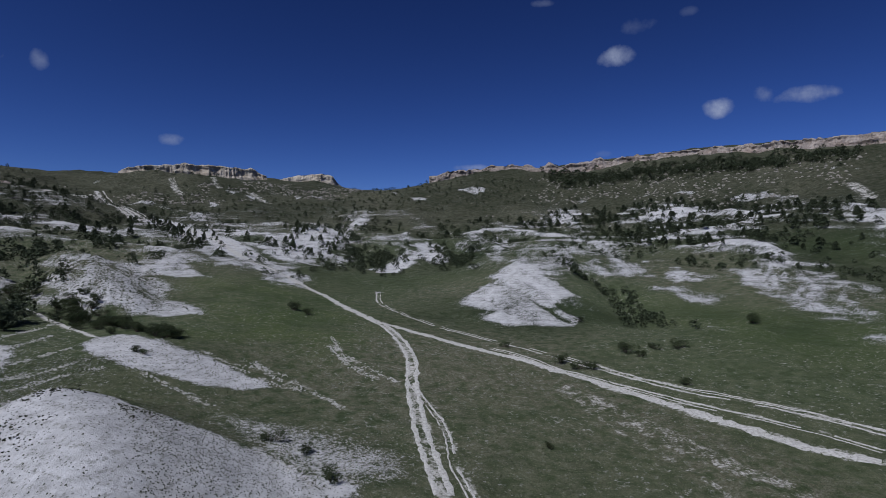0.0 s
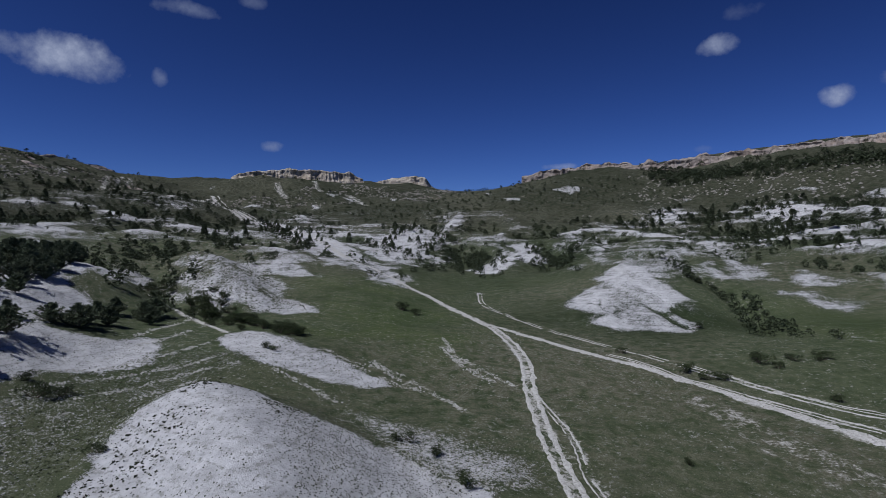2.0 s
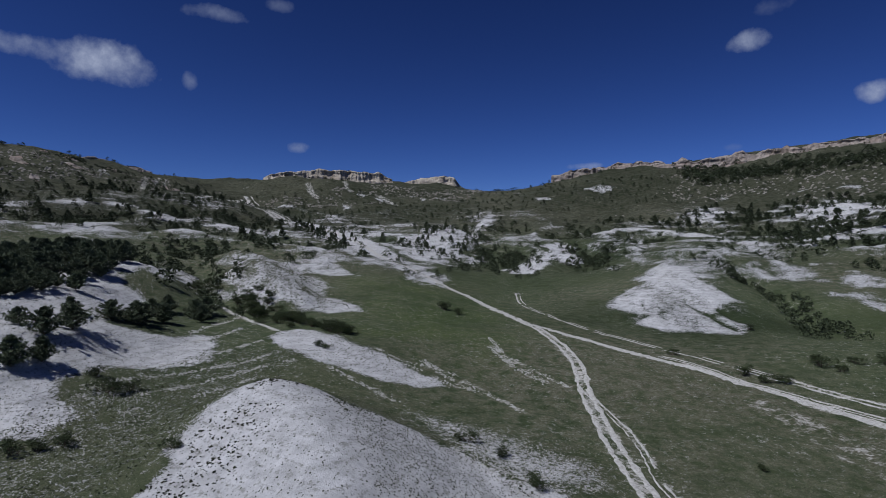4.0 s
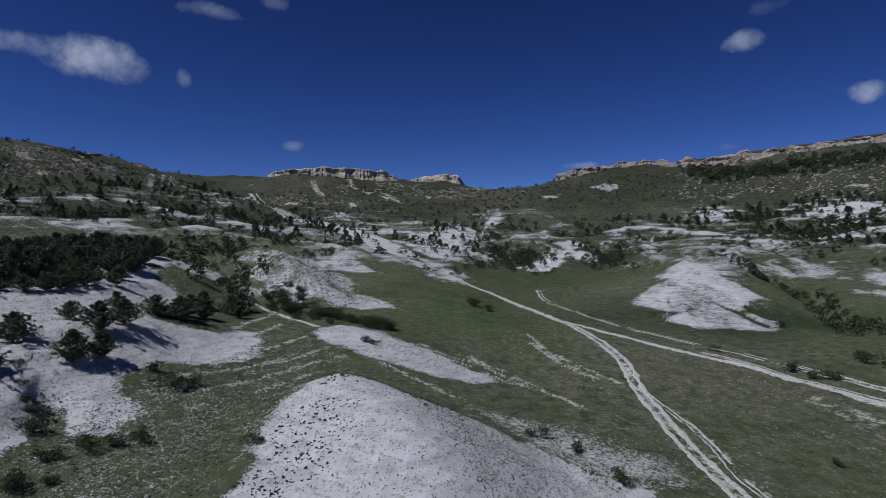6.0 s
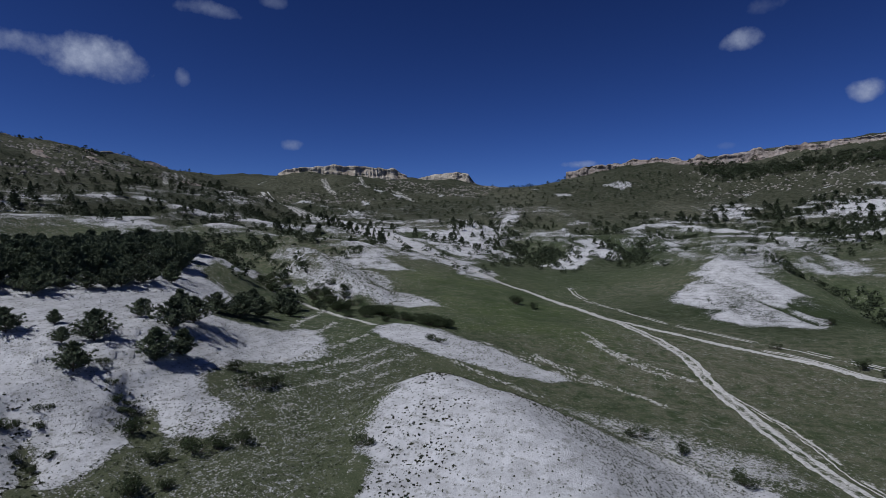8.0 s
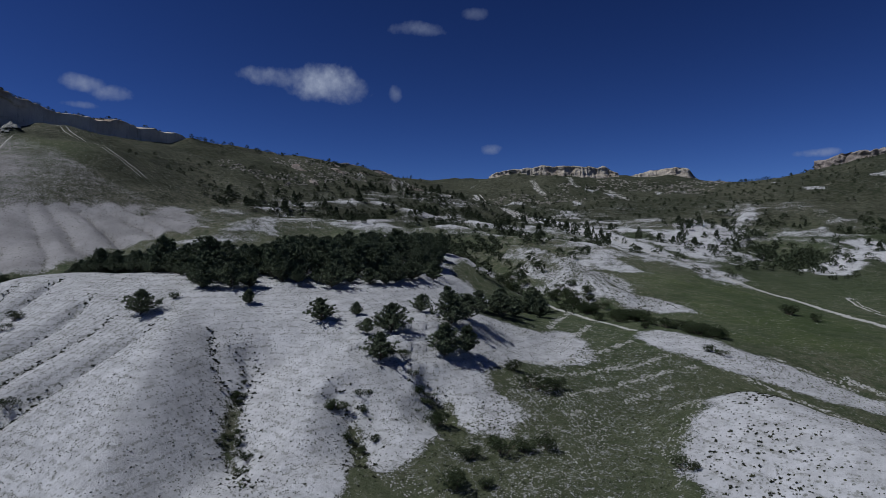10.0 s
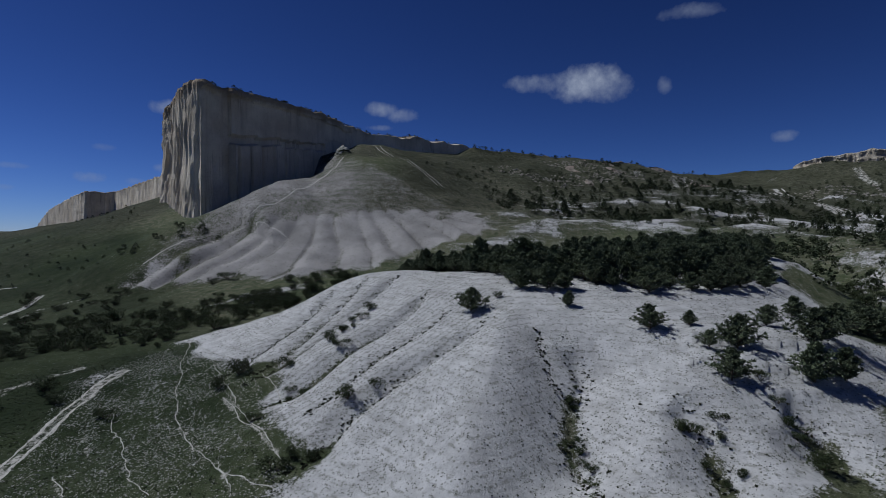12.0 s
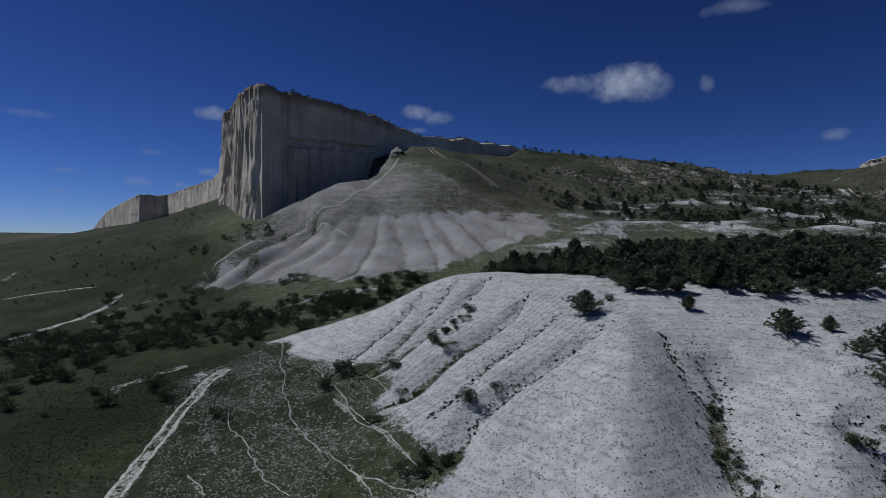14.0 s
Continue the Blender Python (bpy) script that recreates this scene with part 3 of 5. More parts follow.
# Tracks, trails and terrace rows: half width, then the line.
TRACKS = {
    "main_road": (1.3, [(62.5, 78.4), (54.2, 85.7), (43.8, 102.7), (26.9, 121.5), (9.4, 138.5), (-10.4, 159.5), (-26.1, 177.5), (-50.8, 221.8), (-75.7, 252.3), (-97.7, 270.5), (-139.4, 338.4), (-193.3, 400.0), (-223.2, 402.6), (-299.2, 486.3)]),
    "side_ruts": (0.6, [(70, 87), (65, 95), (55, 104), (43, 115), (29, 130), (17, 145), (-4, 172), (-17, 192), (-25, 212), (-28.5, 238)]),
    "side_ruts_b": (0.6, [(66, 82), (61, 90), (52, 99), (41, 111), (27, 124), (13, 141)]),
    "side_ruts_c": (0.5, [(72, 88), (63, 100), (52, 110), (41, 119), (30, 133)]),
    "fork_track": (1.1, [(-24.2, 176.5), (-15.1, 157.3), (-7.8, 129.8), (-6.0, 108.7), (-3.6, 89.8), (-1.5, 77.8), (0.1, 68.6)]),
    "fork_ruts": (0.7, [(-6, 112), (-2, 100), (1, 89), (2, 77), (4, 69), (6, 60)]),
    "upper_road": (2.0, [(-97, 270), (-118, 303), (-139, 338), (-168, 372), (-193, 398), (-222, 408), (-262, 450), (-300, 488), (-318, 508)]),
    "fork_link": (0.4, [(-6.5, 87), (-3, 86), (1, 82)]),
    "dry_ruts": (0.4, [(23, 111), (31, 95), (36, 84), (41, 77), (46, 71)]),
    "dry_ruts_b": (0.4, [(24, 108), (31, 88), (36, 76), (37, 71)]),
    "dry_band": (1.5, [(24.7, 111.5), (32.5, 100.3), (37.6, 88.1), (43.0, 76.6), (45.6, 70.8)]),
    "terrace_path": (0.8, [(-121.3, 154.4), (-95.4, 135.5), (-74.2, 118.4)]),
    "west_track": (1.0, [(-140.5, -16.1), (-152.4, -11.9), (-174.2, -2.9), (-179.4, 1.1)]),
    "far_track": (1.2, [(-253.6, -45.8), (-273.1, -34.6), (-292.2, -25.2), (-313.1, -20.3)]),
    "west_lane": (0.8, [(-337.9, -60.4), (-338.8, -45.1), (-332.6, -29.2)]),
    "west_stones": (0.9, [(-269.9, -26.3), (-288.2, -18.3), (-295.0, -5.7)]),
    "west_stones_b": (0.9, [(-178.8, -17.1), (-183.6, -11.3), (-186.6, -5.3)]),
    "far_lane": (1.1, [(-376.7, -67.1), (-393.8, -64.7)]),
    "trail_a": (0.35, [(-189.3, 13.9), (-163.3, 8.2), (-145.9, 6.7), (-131.3, 7.9), (-123.9, 10.7), (-119.3, 12.7)]),
    "trail_b": (0.35, [(-167.2, 14.8), (-152.2, 14.6), (-139.0, 14.4), (-131.9, 14.8), (-127.4, 15.1)]),
    "trail_c": (0.3, [(-158.4, -1.4), (-146.4, -0.9), (-139.8, -0.7), (-133.3, 0.2), (-128.3, 0.9)]),
    "trail_e": (0.25, [(-141.3, -8.2), (-134.5, -7.1)]),
    "trail_f": (0.25, [(-151.0, 13.3), (-139.7, 13.8), (-129.8, 14.6), (-123.9, 15.3)]),
    "trail_g": (0.25, [(-130.3, 8.9), (-121.9, 8.5)]),
    "trail_h": (0.25, [(-155.2, -5.5), (-143.6, -4.5)]),
    "trail_d": (0.3, [(-155.0, 20.5), (-144.5, 20.2), (-135.1, 20.4)]),
    "spur_path": (0.6, [(-303.8, 12.7), (-313.5, 29.6), (-321.8, 59.0), (-336.4, 86.7), (-388.6, 130.6)]),
    "spur_path_b": (0.8, [(-313.3, 57.8), (-297.4, 67.0)]),
    "rim_path": (0.6, [(-420, 168), (-385, 166), (-356.7, 163.5), (-330, 167)]),
    "streak_a": (0.6, [(-39.6, 115.3), (-27.8, 104.6)]),
    "streak_b": (0.6, [(-25.9, 131.1), (-18.5, 121.6), (-8.8, 111.7)]),
    "scar_a": (1.5, [(-392.5, 464.6), (-310.6, 358.0)]),
    "scar_b": (1.25, [(-389.6, 475.3), (-308.8, 368.1)]),
    "scar_c": (1.25, [(-385.3, 479.8), (-319.8, 392.3)]),
    "scar_d": (2.5, [(-278.8, 569.6), (-263.1, 544.7), (-248.5, 526.4)]),
    "scar_e": (3.0, [(-195.2, 564.8), (-169.5, 533.3)]),
    "scar_f": (2.0, [(-248.7, 599.9), (-225.1, 556.6)]),
    "scar_g": (2.5, [(276.6, 376.7), (256.8, 333.5)]),
    "row_a": (0.45, [(-80.7, 75.4), (-77.6, 83.8), (-73.1, 91.1), (-71.7, 94.1)]),
    "row_b": (0.5, [(-74.4, 75.0), (-71.2, 81.1), (-67.7, 88.6), (-62.4, 96.6), (-60.8, 98.6)]),
    "row_c": (0.45, [(-67.6, 76.8), (-65.8, 81.8), (-63.2, 87.5)]),
    "row_d": (0.4, [(-72.7, 69.2), (-70.3, 72.6)]),
    "row_e": (0.5, [(-88.8, 105.7), (-93.0, 123.8), (-93.8, 133.0)]),
    "row_f": (0.4, [(-84.7, 102.7), (-83.6, 107.9), (-84.8, 124.8)]),
    "row_g": (0.4, [(-78.7, 93.6), (-76.1, 100.0), (-73.0, 109.5)]),
    "row_h": (0.4, [(-72.2, 91.5), (-69.3, 94.8), (-65.9, 102.0)]),
    "row_i": (0.5, [(-84.1, 81.2), (-81.5, 86.9), (-79.1, 94.4)]),
    "streak_c": (0.45, [(-53.5, 98.7), (-46.3, 95.0), (-38.6, 90.4)]),
    "streak_d": (0.45, [(-41.4, 115.3), (-36.4, 113.1), (-31.7, 111.0)]),
    "streak_e": (0.45, [(-27.5, 132.5), (-21.0, 120.7), (-14.1, 112.7)]),
    "streak_f": (0.45, [(-29.4, 108.6), (-23.7, 103.0), (-17.6, 96.2)]),
    "streak_g": (0.45, [(-42.9, 111.4), (-33.7, 106.0), (-25.3, 103.6)]),
    "streak_h": (0.45, [(-28.3, 140.8), (-21.6, 121.9), (-13.4, 113.4)]),
    "streak_i": (0.45, [(-50.4, 115.7), (-42.9, 111.4), (-35.8, 112.9)]),
    "wash": (2.0, [(-284.1, 393.0), (-310.2, 492.3), (-248.4, 420.1), (-220.5, 393.8), (-192.0, 381.0), (-134.6, 314.9)]),
    "dark_a": (0.5, [(-405.7, 373.0), (-378.4, 376.7), (-356.1, 392.0)]),
    "dark_b": (0.5, [(-318.7, 317.3), (-300.0, 330.4), (-275.2, 337.3)]),
    "dark_c": (0.5, [(-276.9, 217.1), (-257.7, 221.0), (-235.8, 223.7)]),
    "dark_d": (0.5, [(-319.9, 187.5), (-311.9, 206.3), (-281.6, 208.5)]),
}

# ---------------------------------------------------------------- what covers the ground
AREAS["chalk_hill"] = [(-112, 10), (-119, 14), (-123, 18), (-129, 17), (-138, 18), (-146, 20), (-154, 20), (-161, 19), (-166, 16), (-178, 12), (-192, 13), (-197, 22), (-193, 42), (-190, 62), (-190, 120), (-130, 135), (-112, 122),
                       (-98, 98), (-85, 106), (-79, 94), (-85, 81), (-80, 70), (-75, 65), (-78, 56), (-80, 47), (-86, 30), (-96, 8)]
AREAS["spur_upper"] = [(-298, 8), (-338, 38), (-386, 48), (-398, 72), (-412, 100), (-428, 124), (-438, 142), (-416, 147), (-385, 137), (-345, 138), (-306, 152),
                       (-258, 162), (-292, 125), (-300, 90), (-310, 50)]
AREAS["dust"] = [(-178, -8), (-182, -3), (-182, 1), (-177, 0), (-173, -6)]
AREAS["fan_top"] = [(22, 236), (30, 254), (36, 290), (52, 304), (68, 290), (66, 256), (48, 229)]
AREAS["heap"] = [(-31, 234), (-29, 242), (-26, 243), (-25, 236)]
AREAS["hollow"] = [(-85, 44), (-82, 62), (-84, 84), (-80, 104), (-60, 108), (-57, 72), (-57, 50), (-66, 38)]
AREAS["mound_flank"] = [(-44, 74), (-38, 66), (-31, 56), (-24, 44), (-14, 46), (-12, 66), (-24, 76)]
AREAS["mound"] = [(-58, 64), (-57, 73), (-51, 78), (-43, 75), (-34, 72), (-25, 74), (-12, 67), (-9, 52), (-16, 30), (-30, 16), (-48, 16), (-56, 40), (-56, 55)]
# Area: softness of its border in metres, how bare it is.
BARE = {
    "fan": (6, 0.86), "fan_top": (9, 0.60), "heart": (5, 0.74), "heart_top": (4, 0.75), "east_band": (7, 0.72), "cut": (6, 1.0),
    "cut_right": (10, 0.66), "basin_fan": (6, 0.72), "basin_strip": (9, 0.6), "road_slope": (7, 0.80), "road_terraces": (8, 0.8),
    "rough_mound": (5, 0.78), "small_mound": (5, 0.85), "grove_ridge": (5, 0.8), "shrub_patch": (2.5, 1.0), "mound": (3, 1.15),
    "spur_apron": (7, 0.86), "spur_upper": (9, 0.57), "hollow": (6, 0.28), "terraces": (8, 0.12), "heap": (1.5, 0.9), "spur_puddle": (3, 0.8), "behind_grove": (7, 0.62), "behind_grove_b": (7, 0.75),
    "chalk_hill": (3, 1.12), "speckle": (7, 0.60), "trail_field": (9, 0.27), "dust": (4, 0.6),
}


# Rilled chalk: where the rills spring from, rills to the radian, depth.
RILLS = {"fan": ((4, 268), 20, 0.6), "cut": ((-6, 372), 24, 0.8), "rough_mound": ((-122, 196), 22, 0.9),
         "small_mound": ((-112, 250), 22, 0.8), "east_band": ((170, 270), 22, 0.8), "grove_ridge": ((-150, 190), 26, 0.6), "basin_fan": ((92, 320), 22, 0.7),
         "road_slope": ((-190, 440), 34, 0.7), "cut_right": ((60, 450), 26, 0.8)}


def rills(x, y):
    """Depth and share of the rills that rain has cut into the chalk slopes."""
    total = np.zeros_like(x)
    for name, ((ax, ay), many, depth) in RILLS.items():
        near = smooth(-8, 6, inside(x, y, AREAS[name]))
        a = np.arctan2(y - ay, x - ax) * many + 1.5 * rough(x, y, 18, 33, 3)
        r = np.hypot(x - ax, y - ay)
        total = total + depth * near * np.abs(value_noise(a, r / 26.0, 1.0, 91)) * 2
    return total


def spur_rills(x, y):
    """The fan of rills round the foot of the spur: how far a place belongs to the spur, the height of a rib above its rill, and how near the rill is."""
    own = smooth(-14, 10, np.maximum(inside(x, y, AREAS["spur_apron"]), inside(x, y, AREAS["spur_upper"])))
    r = np.hypot(x + 385, y - 128)
    a = np.degrees(np.arctan2(y - 128, x + 385))
    u = a / 5.6 + 0.7 * np.sin(r / 46 + a / 20) + 2.0 * value_noise(a / 10 + 50, r / 300, 1.0, 97) + 0.55 * rough(x, y, 34, 98, 3)
    f = u - np.floor(u)
    size = 0.4 + 1.0 * hashed(np.floor(u).astype(np.int64), np.zeros(u.shape, np.int64), 12)
    grow = smooth(66, 128, r + 44 * (size - 0.85)) * smooth(-18, 4, inside(x, y, AREAS["spur_apron"]))
    bold = 2.1 + 2.0 * smooth(-14, 2, a)
    rib = np.sin(np.pi * f)
    return own, own * grow * bold * size * (rib - 0.55), own * grow * smooth(0.34, 0.05, rib)


def ravines(x, y, z):
    """Share of crest (1) and hollow (0) in the worn badland belt, and how far a place belongs to it."""
    wx, wy = x + 14 * rough(x, y, 50, 101, 2), y + 14 * rough(x, y, 50, 102, 2)
    e = 1 - 2 * np.abs(value_noise(wx, wy, 44, 103)) - 0.6 * np.abs(value_noise(wx, wy, 19, 104)) - 0.3 * np.abs(value_noise(wx, wy, 8, 105))
    belt = smooth(185, 250, np.hypot(x + 20, y - 20)) * smooth(11, 20, z) * smooth(66, 46, z)
    belt = belt * smooth(-320, -285, x) * smooth(90, 130, y) * smooth(8, -10, inside(x, y, AREAS["spur_apron"])) * smooth(8, -12, inside(x, y, AREAS["spur_upper"])) * smooth(0, -14, inside(x, y, AREAS["meadow"]))
    d, _ = to_line(x, y, TRACKS["main_road"][1])
    return e, belt * smooth(8, 34, d)


PAINTED = {"fork_link", "dry_ruts", "dry_ruts_b", "streak_c", "streak_d", "streak_e", "streak_f", "streak_g", "streak_h", "streak_i", "row_f", "row_g", "row_h", "row_i", "wash", "dark_a", "dark_b", "dark_c", "dark_d", "west_stones", "west_stones_b", "far_lane", "trail_h", "streak_a", "streak_b", "row_a", "row_b", "row_c", "row_d", "row_e", "dry_band", "scar_a", "scar_b", "scar_c", "scar_d", "scar_e", "scar_f", "scar_g"}


def cover(x, y, z):
    """Shares of bare chalk, trodden track, dry grass and lush meadow."""
    wob = rough(x, y, 14, 40, 4)
    chalk = np.zeros_like(x)
    for name, (soft, most) in BARE.items():
        d = inside(x, y, AREAS[name]) + (wob * soft * 2.4 if most > 0.6 else 0.0)
        chalk = np.maximum(chalk, most * smooth(-soft, soft, d))
    # planting terraces and slips on the wooded slopes
    wood = smooth(-25, 25, inside(x, y, AREAS["east_wood"]))
    scrub = smooth(-20, 30, inside(x, y, AREAS["west_scrub"]))
    upper = smooth(330, 380, np.hypot(x + 60, y)) * smooth(60, 35, z) * smooth(15, 22, z) * smooth(-330, -290, x)
    rows = 0.5 + 0.5 * np.sin(z / 0.62 + 6 * rough(x, y, 60, 8, 3))
    patch = rough(x, y, 38, 60, 4)
    crest, belt = ravines(x, y, z)
    chalk = np.maximum(chalk, np.maximum(np.maximum(wood, scrub), np.maximum(upper, belt)) * (0.12 + 0.6 * patch + 0.26 * rows + 1.0 * (crest - 0.5) + wood * (0.16 + 0.22 * rows)))
    # thin growth and narrow ledges break up the larger bare slopes
    away = smooth(150, 210, np.hypot(x + 30, y))
    ledge = smooth(0.35, 0.9, np.sin(z * 2.9 + 5 * rough(x, y, 40, 9, 3)))
    kept = np.maximum(inside(x, y, AREAS["spur_apron"]), inside(x, y, AREAS["spur_upper"]))
    kept = np.maximum(kept, inside(x, y, AREAS["fan"]) - 4)
    away = away * (1 - 0.85 * smooth(-5, 5, kept))
    chalk = chalk - away * (0.16 * ledge + 0.5 * np.clip(rough(x, y, 11, 44, 4), 0, 1) + 0.2 * np.clip(rough(x, y, 40, 45, 3), 0, 1)) * (chalk > 0.25)
    d, _ = to_line(x, y, TRACKS["upper_road"][1])
    chalk = np.maximum(chalk, 1.1 * smooth(15, 5, d + 9 * wob) * smooth(-230, -200, x))
    own, _, furrows = spur_rills(x, y)
    ledges = 0.5 + 0.5 * np.sin(z * 1.9 + 4 * rough(x, y, 60, 19, 3))
    grassy = smooth(-30, 5, np.degrees(np.arctan2(y - 128, x + 385)))
    chalk = chalk - 0.13 * own * grassy * smooth(34, 48, z)
    chalk = chalk + own * smooth(36, 50, z) * (0.10 * (ledges - 0.6) + 0.25 * rough(x, y, 34, 20, 3)) - 0.30 * furrows
    chalk = chalk - 0.2 * smooth(-5, 9, inside(x, y, AREAS["mound_flank"]))
    cutting = rills(x, y)
    within = np.zeros_like(x)
    for name in RILLS:
        within = np.maximum(within, smooth(0, 9, inside(x, y, AREAS[name])))
    chalk = chalk - 0.32 * smooth(0.55, 0.0, cutting) * (chalk > 0.3) * within
    # grass takes the gully floors of the chalk hill
    for (depth, half, *line), grown in zip(GULLIES, (1.0, 0.95, 0.9, 0.75, 0.75, 0.75, 0.6, 0.6, 0.45, 0.4, 0.35, 0.3, 0, 0)):
        d, s = to_line(x, y, line)
        chalk = chalk - grown * smooth(0.40 * half, 0.0, d + 2.0 * wob) * smooth(0.15, 0.5, s)
    # small scars on the high slopes
    high = smooth(50, 60, z) * smooth(95, 80, z) * smooth(0.34, 0.5, rough(x, y, 26, 90, 5)) * 0.6 * np.maximum(smooth(-310, -280, x), smooth(330, 380, y))
    chalk = np.maximum(chalk, high)
    trod = np.zeros_like(x)
    wig = rough(x, y, 9, 70, 3)
    for name, (half, line) in TRACKS.items():
        if name.startswith("dark"):
            continue
        d, s = to_line(x, y, line)
        d = np.abs(d + 0.6 * half * wig)
        if name in ("fork_track", "west_track"):
            w = 0.5 * half
            v = smooth(w * 1.5, w * 0.4, np.abs(d - 0.75 * half)) + 0.35 * smooth(half, 0.2 * half, d)
        else:
            v = smooth(half * 1.5, half * 0.6, d)
        faint = {"dry_band": 0.5, "trail_a": 0.8, "trail_b": 0.75, "trail_c": 0.6, "trail_d": 0.7, "side_ruts": 0.9, "side_ruts_b": 0.9, "fork_ruts": 0.9, "fork_link": 0.8,
                 "streak_a": 0.62, "streak_b": 0.6}.get(name, 0.68 if name.startswith("row") else 1.0)
        if name in PAINTED:
            trod = np.maximum(trod, (0.40 if name.startswith("row") else 0.56 if name == "wash" else 0.53 if name == "side_ruts" else 0.5 if name.startswith("scar") else 0.43) * smooth(half * 3.5 + 0.6, half * 0.6, d))
        else:
            trod = np.maximum(trod, 0.5 * faint * smooth(half * 3.0, half * 0.5, d))
    dry = np.clip(0.35 + 1.3 * rough(x, y, 70, 21, 4), 0, 1)
    d, _ = to_line(x, y, TRACKS["dry_band"][1])
    dry = np.maximum(dry, smooth(16, 2, d))
    dry = dry * (1 - 0.6 * smooth(-5, 5, inside(x, y, AREAS["trail_field"])))
    dry = dry * (1 - 0.9 * smooth(-22, 2, np.maximum(inside(x, y, AREAS["hollow"]), inside(x, y, AREAS["terraces"]))))
    lush = 0.75 * smooth(-26, 26, inside(x, y, AREAS["meadow"]) + 26 * wob)
    low = smooth(12, 2, z) * smooth(60, 90, x) * smooth(100, 150, y)
    lush = np.maximum(lush, 0.7 * low)
    west = smooth(-100, -165, x) * smooth(30, 8, y) * smooth(2500, 1200, np.hypot(x, y))
    rich = np.maximum(west, 0.9 * smooth(125, 190, y) * smooth(-40, 30, x) * smooth(0.25, -0.1, rough(x, y, 90, 77, 3)))
    rich = np.maximum(rich, 0.55 * smooth(200, 300, y))
    dry = dry * (1 - 0.8 * lush)
    heath = np.maximum(smooth(26, 46, z), 0.2 * smooth(-165, -215, x) * smooth(60, 20, y)) * smooth(20, 60, np.abs(x + 360) + np.abs(y - 60) - 60)
    heath = np.maximum(heath, smooth(1000, 1700, np.hypot(x, y)))
    return np.clip(chalk, 0, 1.2), np.clip(trod, 0, 1), dry * (1 - 0.7 * rich), lush, heath, rich


# Low ledges across the chalk hill, each from end to end with the hill's higher side on its left.
LEDGES = [[(-102, 56), (-95, 57), (-90, 65), (-87, 73)], [(-105, 61), (-98, 63), (-94, 71), (-92, 77)], [(-125, 64), (-118, 74), (-113, 88), (-117, 124)]]


def lips(x, y):
    """Rounded lips of the ledges: a short drop in front, an easy slope behind."""
    total = np.zeros_like(x)
    for line in LEDGES:
        d, s = to_line(x, y, line)
        a, b = np.array(line[0], float), np.array(line[-1], float)
        side = np.sign((b[0] - a[0]) * (y - a[1]) - (b[1] - a[1]) * (x - a[0]))
        e = d * side + 0.9 * rough(x, y, 7, 301, 2)
        total = total + 0.95 * smooth(-0.9, 0.9, e) * smooth(9.0, 1.5, e) * smooth(0.0, 0.12, s) * smooth(1.0, 0.88, s)
    return total


def surface(x, y):
    """Height with the small unevenness of the ground."""
    z = height(x, y) + lips(x, y)
    far = np.hypot(x + 40, y)
    own, ribs, _ = spur_rills(x, y)
    steep = smooth(30, 80, z) * (1 - own)
    z = z + 0.8 * rills(x, y) + ribs
    lumpy = smooth(-4, 6, inside(x, y, AREAS["chalk_hill"]))
    z = z + lumpy * (0.10 + 0.55 * smooth(-106, -96, x)) * rough(x, y, 5.0, 203, 3)
    z = z + (0.45 - 0.25 * lumpy) * rough(x, y, 9, 3, 4) + 1.6 * rough(x, y, 46, 13, 4) * smooth(90, 260, far) * (1 - 0.7 * own)
    z = z + smooth(2600, 3900, far) * (105 + 45 * rough(x, y, 1500, 6, 3))
    crest, belt = ravines(x, y, z)
    z = z + belt * 7.0 * (crest - 0.45)
    z = z + steep * (3.0 * rough(x, y, 70, 23, 4) - 8.0 * np.abs(value_noise(x + 9 * rough(x, y, 30, 7, 2), y, 36, 24)) - 3.5 * np.abs(value_noise(x, y + 5 * rough(x, y, 20, 8, 2), 15, 25)) + 2.4)
    return z


def spot(x, y):
    return float(surface(np.array([float(x)]), np.array([float(y)]))[0])


def make_mesh(name, verts, faces, material, smooth_faces=True):
    me = bpy.data.meshes.new(name)
    me.from_pydata([tuple(map(float, v)) for v in verts] if not isinstance(verts, np.ndarray) else verts.tolist(), [], faces)
    me.materials.append(material)
    if smooth_faces:
        me.polygons.foreach_set("use_smooth", [True] * len(me.polygons))
    me.update()
    return me


